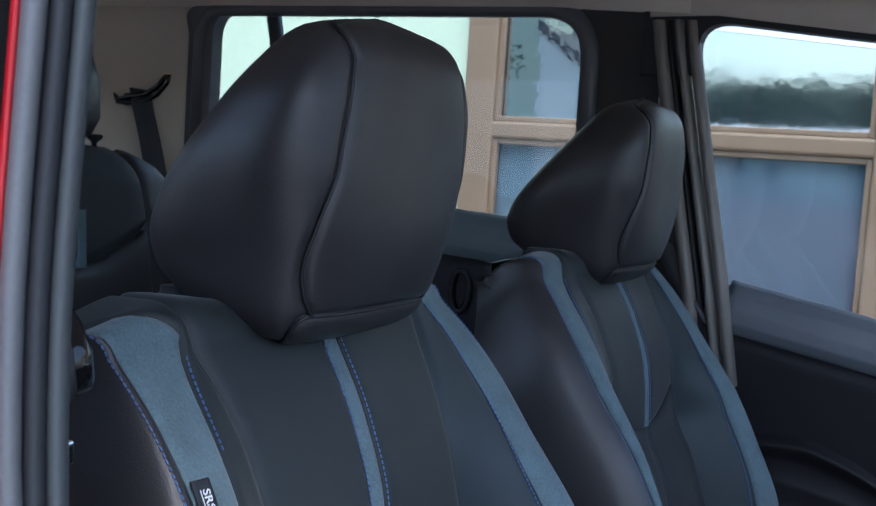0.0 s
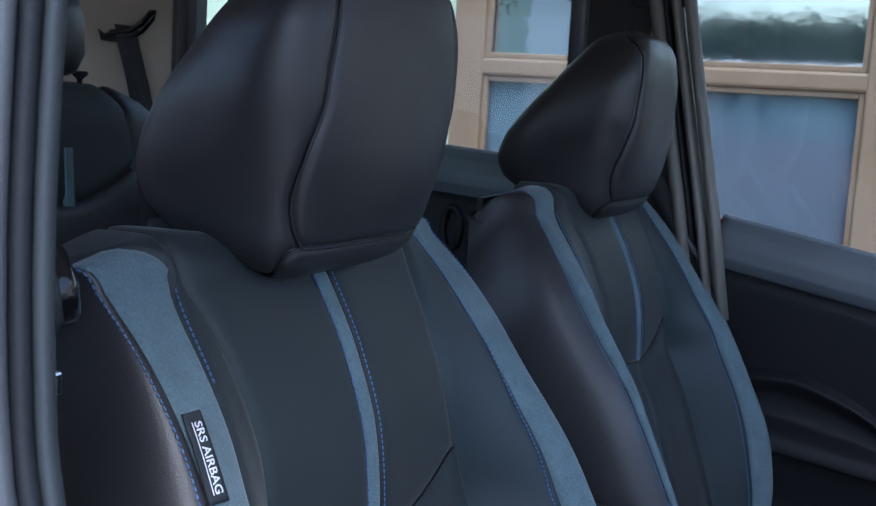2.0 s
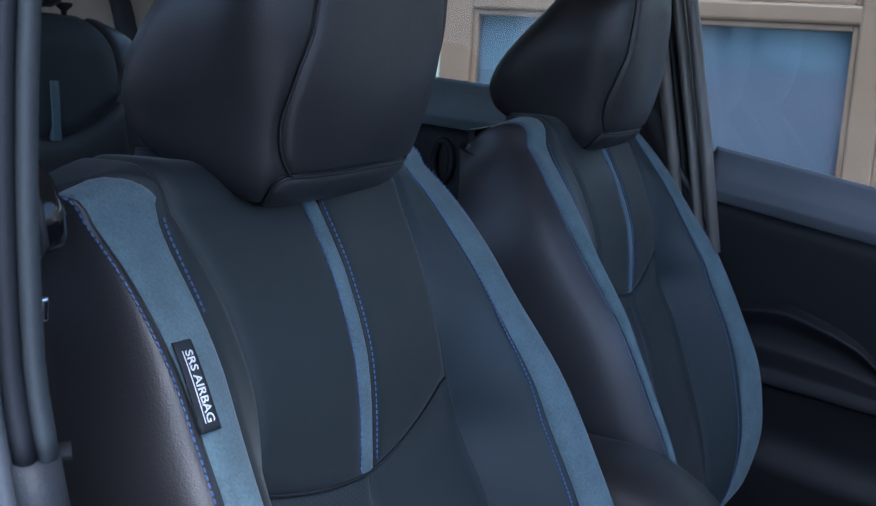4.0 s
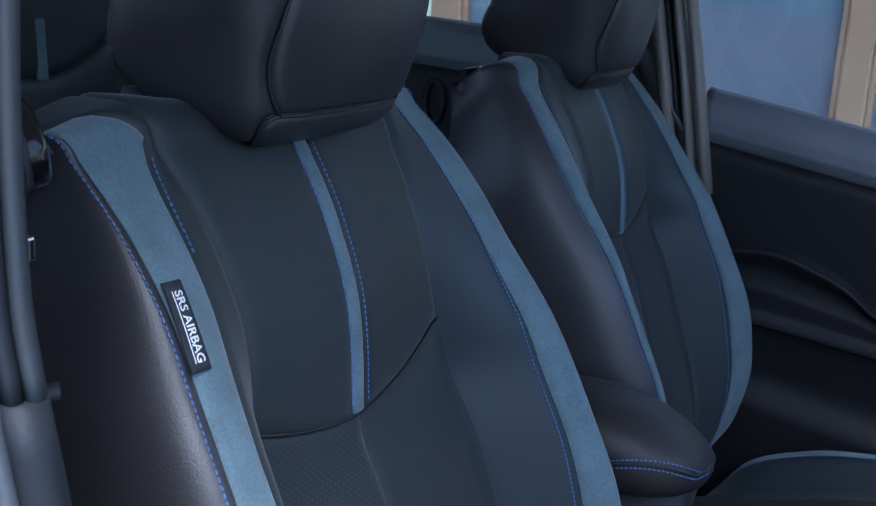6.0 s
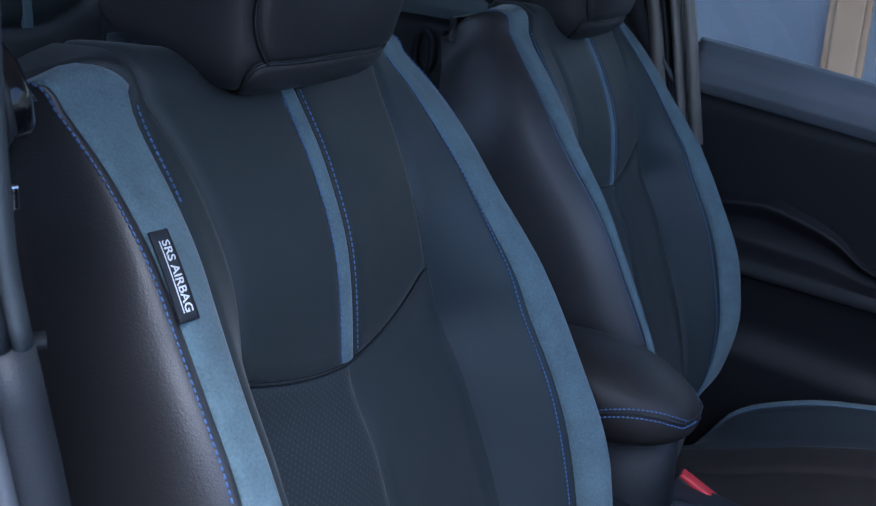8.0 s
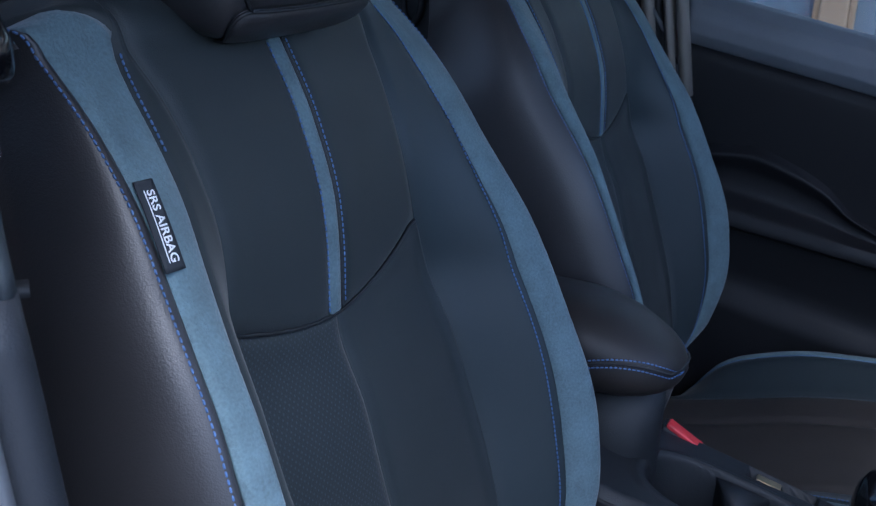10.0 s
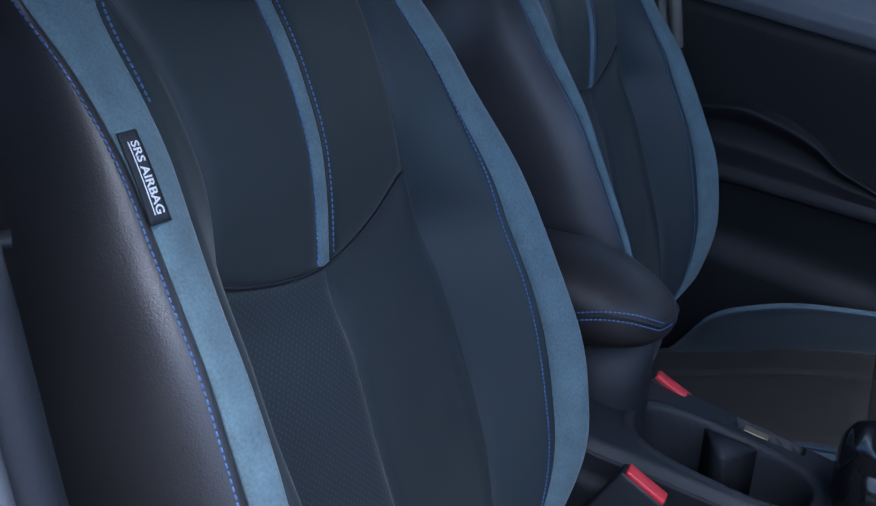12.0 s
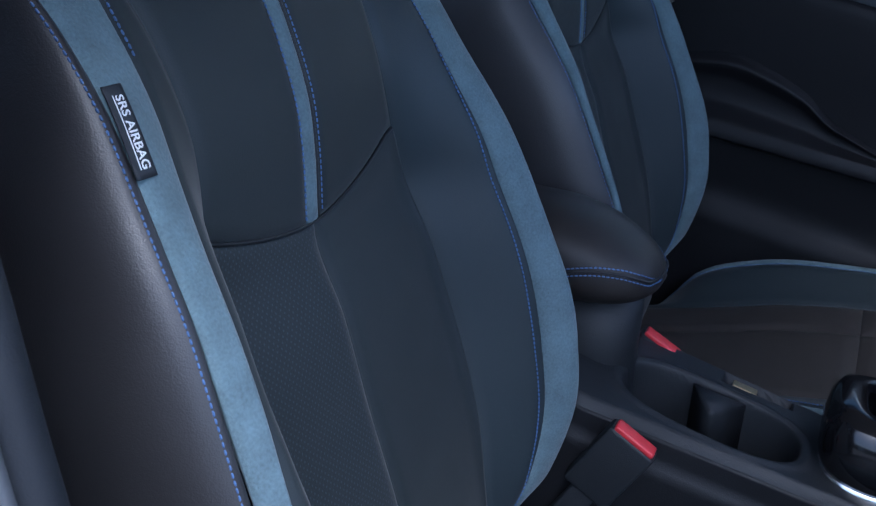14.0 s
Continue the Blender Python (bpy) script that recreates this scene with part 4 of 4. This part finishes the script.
# gear selector: gloss black dome on a dark plate with a bright lower rim
shifter = base("gear_selector", (1.05, -0.09, 0.68), "gloss black gear selector with bright rim", "gear selector")
sel = lambda r, z, n=48: [(1.050 + 0.066 * r * math.copysign(abs(math.cos(w)) ** 0.55, math.cos(w)), -0.094 + 0.074 * r * math.copysign(abs(math.sin(w)) ** 0.55, math.sin(w)), z + 0.18 * 0.066 * r * math.sin(w)) for w in np.arange(n) * 2 * math.pi / n]
loft("plinth", [sel(1.03, 0.640), sel(1.03, 0.668), sel(1.0, 0.672)], GLOSSBLACK, shifter)
loft("bright_rim", [sel(0.97, 0.670), sel(1.0, 0.674), sel(0.99, 0.684), sel(0.95, 0.687)], CHROME, shifter, "bright metal rim")
loft("dome", [sel(0.96, 0.684), sel(1.01, 0.694), sel(1.02, 0.712), sel(0.98, 0.732), sel(0.88, 0.746), sel(0.72, 0.752), sel(0.56, 0.751), sel(0.46, 0.744), sel(0.42, 0.720), sel(0.05, 0.718)], GLOSSBLACK, shifter)
loft("knob", [sel(0.26, 0.718), sel(0.26, 0.755), sel(0.32, 0.765), sel(0.32, 0.777), sel(0.22, 0.783), sel(0.03, 0.784)], GLOSSBLACK, shifter)

# ---- rear seat ----
rear = base("back_seat", (1.30, 1.2, 0.40), "black rear seat with curved seams beside the door", "car seat")
rt = curve((-0.6, 1.27), (-0.3, 1.283), (-0.05, 1.290), (0.04, 1.287), (0.09, 1.275), (0.13, 1.255), (0.16, 1.22), (0.30, 1.10))


def rear_y(s, z):
    top = rt(s)
    e = np.clip((z - (top - 0.05)) / 0.052, 0, 0.985)
    y = 1.12 + 0.16 * (z - 1.2) - 0.02 * np.exp(-((s - 0.11) / 0.03) ** 2) * 0
    return y + 0.06 * (1 - np.sqrt(1 - e * e)) + 0.05 * step(s, 0.10, 0.2)


def rear_region(s0, s1, low, high):
    def fn(p, q):
        s = s0(q) + (s1(q) - s0(q)) * p
        z = low(s) + (np.minimum(high(s), rt(s)) - low(s)) * q
        return 1.27 + s, rear_y(s, z), z
    return fn


k0 = lambda v: (lambda t: np.zeros_like(t) + v)
rl = lambda s: 1.125 + 0.35 * np.clip(s + 0.06, 0, 0.12) + 2.0 * np.clip(s + 0.02, 0, 0.1) ** 2
sl = lambda q: 0.058 - 0.025 * q ** 2
tb = loft("backrest", [[(x, y + 0.045, z) for x, y in ((0.70, 1.10), (1.43, 1.13), (1.43, 1.30), (0.70, 1.30))] for z in (0.42, 1.20)], INSERT, rear, "black rear backrest")
quilt("rear_upper_panel", rear_region(k0(-0.55), sl, rl, rt), 30, 24, INSERT, tb, (0, -1, 0), "rb", 0.006, 0.008)
quilt("rear_lower_panel", rear_region(k0(-0.55), k0(0.058), k0(0.62), rl), 30, 24, LEATHER, tb, (0, -1, 0), "rt", 0.006, 0.008)
quilt("rear_bolster", rear_region(sl, k0(0.20), k0(0.62), rt), 16, 40, LEATHER, tb, (0, -1, 0), "l", 0.006, 0.008)
quilt("rear_strip", lambda p, q: (1.168 + 0.014 * p + 0.008 * q, rear_y(-0.1 + 0 * p, 1.12 + 0.08 * q) - 0.003, 1.12 + 0.08 * q), 6, 20, SUEDE, tb, (0, -1, 0), "", label="blue-grey suede strip")
box("rear_bench", (1.2, 0.50, 0.26), (1.0, 0.92, 0.52), INSERT, rear, "black rear bench cushion", 0.05)
hr = [[(1.150 + 0.12 * k * math.copysign(abs(math.cos(w)) ** 0.6, math.cos(w)), 1.19 + 0.045 * k * math.copysign(abs(math.sin(w)) ** 0.7, math.sin(w)), z) for w in np.arange(28) * math.pi / 14] for z, k in ((1.298, 0.75), (1.305, 0.88), (1.33, 1.0), (1.38, 0.98), (1.42, 0.85), (1.432, 0.5), (1.434, 0.05))]
loft("rear_headrest", hr, LEATHER, rear, "small black rear headrest")
tube("headrest_post", [(1.10, 1.2, 1.25), (1.10, 1.2, 1.32)], 0.006, CHROME, rear)
lever = loft("release_knob", [[(1.263 + r * math.cos(w), 1.175 + r * math.sin(w), z) for w in np.arange(14) * math.pi / 7] for z, r in ((1.275, 0.004), (1.294, 0.004), (1.300, 0.011), (1.304, 0.0125), (1.306, 0.010))], PLASTIC, rear, "black release knob")

rbelt_thing = base("rear_seat_belt", (1.63, 1.40, 1.3), "grey rear seat belt hanging from a black guide", "seat belt")
loft("webbing", [[(x, y, z), (x + 0.002, y, z), (x + 0.002, y + 0.05, z + 0.004), (x, y + 0.05, z + 0.004)] for x, y, z in ((1.632, 1.388, 1.395), (1.626, 1.375, 1.36), (1.615, 1.345, 1.30), (1.60, 1.315, 1.24), (1.58, 1.28, 1.15), (1.55, 1.24, 1.05))], WEBBING, rbelt_thing)
tube("guide_loop", [(1.632, y, z) for y, z in ((1.472, 1.386), (1.462, 1.376), (1.44, 1.382), (1.40, 1.387), (1.372, 1.402), (1.353, 1.422), (1.347, 1.424), (1.350, 1.410), (1.372, 1.388), (1.395, 1.376), (1.44, 1.370), (1.465, 1.372))], 0.005, GLOSSBLACK, rbelt_thing, "black belt guide", closed=True)
slab("guide_cover", [(1.39, 1.374), (1.45, 1.368), (1.452, 1.388), (1.405, 1.394)], 0.006, lambda u, v, w: (1.636 - w, u, v), GLOSSBLACK, rbelt_thing)

adj = base("belt_adjuster", (1.65, 0.35, 1.10), "grey belt webbing with pale label on the far pillar", "seat belt")
loft("webbing", [[(1.645, y, z), (1.648, y, z), (1.648, y + 0.035, z + 0.01), (1.645, y + 0.035, z + 0.01)] for y, z in ((0.40, 1.20), (0.345, 1.105), (0.29, 1.0), (0.24, 0.9))], WEBBING, adj)
loft("belt_label", [[(1.641, y, z), (1.644, y, z), (1.644, y + 0.011, z + 0.006), (1.641, y + 0.011, z + 0.006)] for y, z in ((0.357, 1.120), (0.331, 1.083))], SOFT, adj, "pale grey sewn label")

# ---- outside ----
gnd = part("ground", ([(-400, -400, 0), (400, -400, 0), (400, 400, 0), (-400, 400, 0)], [(0, 1, 2, 3)]), PAVING)
tagged(gnd, "grey concrete yard around the car", "ground", kind="structure")
house = base("building", (4.3, 1.0, 0), "tan-framed building facade with dark blue window panes", "building")
box("wall", (0.2, 14, 2.7), (4.6, 1.0, 1.35), CONCRETE, house, "", 0.02)
for y, w in ((1.866, 0.136), (0.285, 0.10), (-1.4, 0.2)):
    box("column", (0.10, w, 2.7), (4.25, y, 1.35), BRONZE, house, "tan metal facade column", 0.01)
for z, h in ((1.445, 0.07), (2.64, 0.1), (0.30, 0.1)):
    box("rail", (0.09, 3.2, h), (4.25, 0.24, z), BRONZE, house, "tan metal facade rail", 0.012)
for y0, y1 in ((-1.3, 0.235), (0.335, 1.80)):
    # lower glass mirrors less and carries its reflection as base colour
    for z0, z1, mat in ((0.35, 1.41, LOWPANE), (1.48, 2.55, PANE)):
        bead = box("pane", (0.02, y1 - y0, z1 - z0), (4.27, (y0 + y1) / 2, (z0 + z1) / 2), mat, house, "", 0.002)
        for yy in (y0 + 0.011, y1 - 0.011):
            box("bead", (0.03, 0.022, z1 - z0), (4.235, yy, (z0 + z1) / 2), BRONZE, bead, "", 0.004)
        for zz in (z0 + 0.011, z1 - 0.011):
            box("bead", (0.03, y1 - y0 - 0.044, 0.022), (4.235, (y0 + y1) / 2, zz), BRONZE, bead, "", 0.004)
box("cladding", (0.06, 4.6, 2.7), (4.27, 4.235, 1.35), PALE, house, "pale green-white cladding panel", 0.01)

# what the panes mirror: a wood's edge, a pale house, a low pale wall and a tree
def clump(rng, at, r, count, flat=1.0):
    """Leaf tufts scattered in a lumpy ball."""
    verts, faces = [], []
    for _ in range(count):
        d = rng.normal(size=3)
        d /= np.linalg.norm(d)
        c = np.array(at) + d * r * rng.uniform(0.45, 1.0) * np.array((1, 1, flat))
        u = rng.normal(size=3)
        u /= np.linalg.norm(u)
        v = np.cross(u, d)
        v /= np.linalg.norm(v) + 1e-9
        k, w = len(verts), r * rng.uniform(0.12, 0.28)
        verts += [c - u * w, c + v * w * 0.6, c + u * w, c - v * w * 0.6]
        faces.append((k, k + 1, k + 2, k + 3))
    return verts, faces


rng = np.random.default_rng(4)
verts, faces = [], []
for y in np.arange(-40, 34, 1.1):
    h = 5.3 + 0.3 * math.sin(y * 0.31) + rng.uniform(-0.35, 0.35) + 4.5 * float(step(y, 12.5, 16.0))
    for z in np.arange(0.6, h, 1.1):
        v, f = clump(rng, (-40 + rng.uniform(-1, 1), y, z), 1.1, 46)
        faces += [tuple(i + len(verts) for i in q) for q in f]
        verts += v
wood = part("far_wood", (verts, faces), LEAF)
tagged(wood, "dark green wood edge across the yard", "woodland", kind="stuff")
bank = box("earth_bank", (2.0, 90, 5.7), (-42.5, -4, 2.85), LEAF, bevel=0.6)
tagged(bank, "dark overgrown earth bank behind the wood edge", "bank", kind="structure")
cottage = base("pale_house", (-25, 12.5, 0), "pale rendered house with a steep roof across the yard", "house")
loft("wall", [[(x, 10.85, 0), (x, 10.85, 4.15), (x, 12.85, 5.6), (x, 12.85, 0)] for x in (-28, -25)], WHITEWALL, cottage).data.shade_flat()
box("annex", (2.6, 1.7, 6.2), (-26.8, 13.72, 3.1), PALE, cottage, "taller pale green wing", 0.03)
loft("roof", [[(x, 10.6, 4.05), (x, 10.6, 4.25), (x, 12.95, 5.95), (x, 12.95, 5.72)] for x in (-28.2, -24.8)], ASPHALT, cottage, "dark roof edge").data.shade_flat()
yard = box("garden_wall", (0.3, 3.7, 2.86), (-25, 5.2, 1.43), WHITEWALL, bevel=0.02)
tagged(yard, "pale garden wall across the yard", "garden wall", kind="structure")
verts, faces = [], []
for y in np.arange(1.2, 9.0, 0.22):
    for z in np.arange(0.15, 0.70 + 0.33 * max(y - 3.2, 0.0), 0.28):
        v, f = clump(rng, (-24 + rng.uniform(-0.15, 0.15), y, z), 0.26, 26)
        faces += [tuple(i + len(verts) for i in q) for q in f]
        verts += v
hedge = part("hedge", (verts, faces), LEAF)
tagged(hedge, "dark green hedge before the garden wall", "hedge", kind="stuff")
tree = base("tree", (-17, 11.6, 0), "bare-stemmed leafy tree across the yard", "tree")
tube("trunk", [(-17, 11.6, 0), (-17.05, 11.65, 1.0), (-16.95, 11.6, 2.0), (-17, 11.5, 3.2)], 0.11, BARK, tree)
for a in range(5):
    w = a * 1.3
    tube("limb", [(-17, 11.6, 1.6 + 0.25 * a), (-17 + 0.5 * math.cos(w), 11.6 + 0.5 * math.sin(w), 2.2 + 0.25 * a), (-17 + 0.9 * math.cos(w), 11.6 + 0.9 * math.sin(w), 2.9 + 0.2 * a)], 0.04, BARK, tree)
verts, faces = [], []
for _ in range(16):
    v, f = clump(rng, (-17 + rng.normal() * 0.6, 11.7 + rng.normal() * 0.6, 3.0 + rng.normal() * 0.7), 0.5, 60)
    faces += [tuple(i + len(verts) for i in q) for q in f]
    verts += v
part("crown", (verts, faces), LEAF, tree)
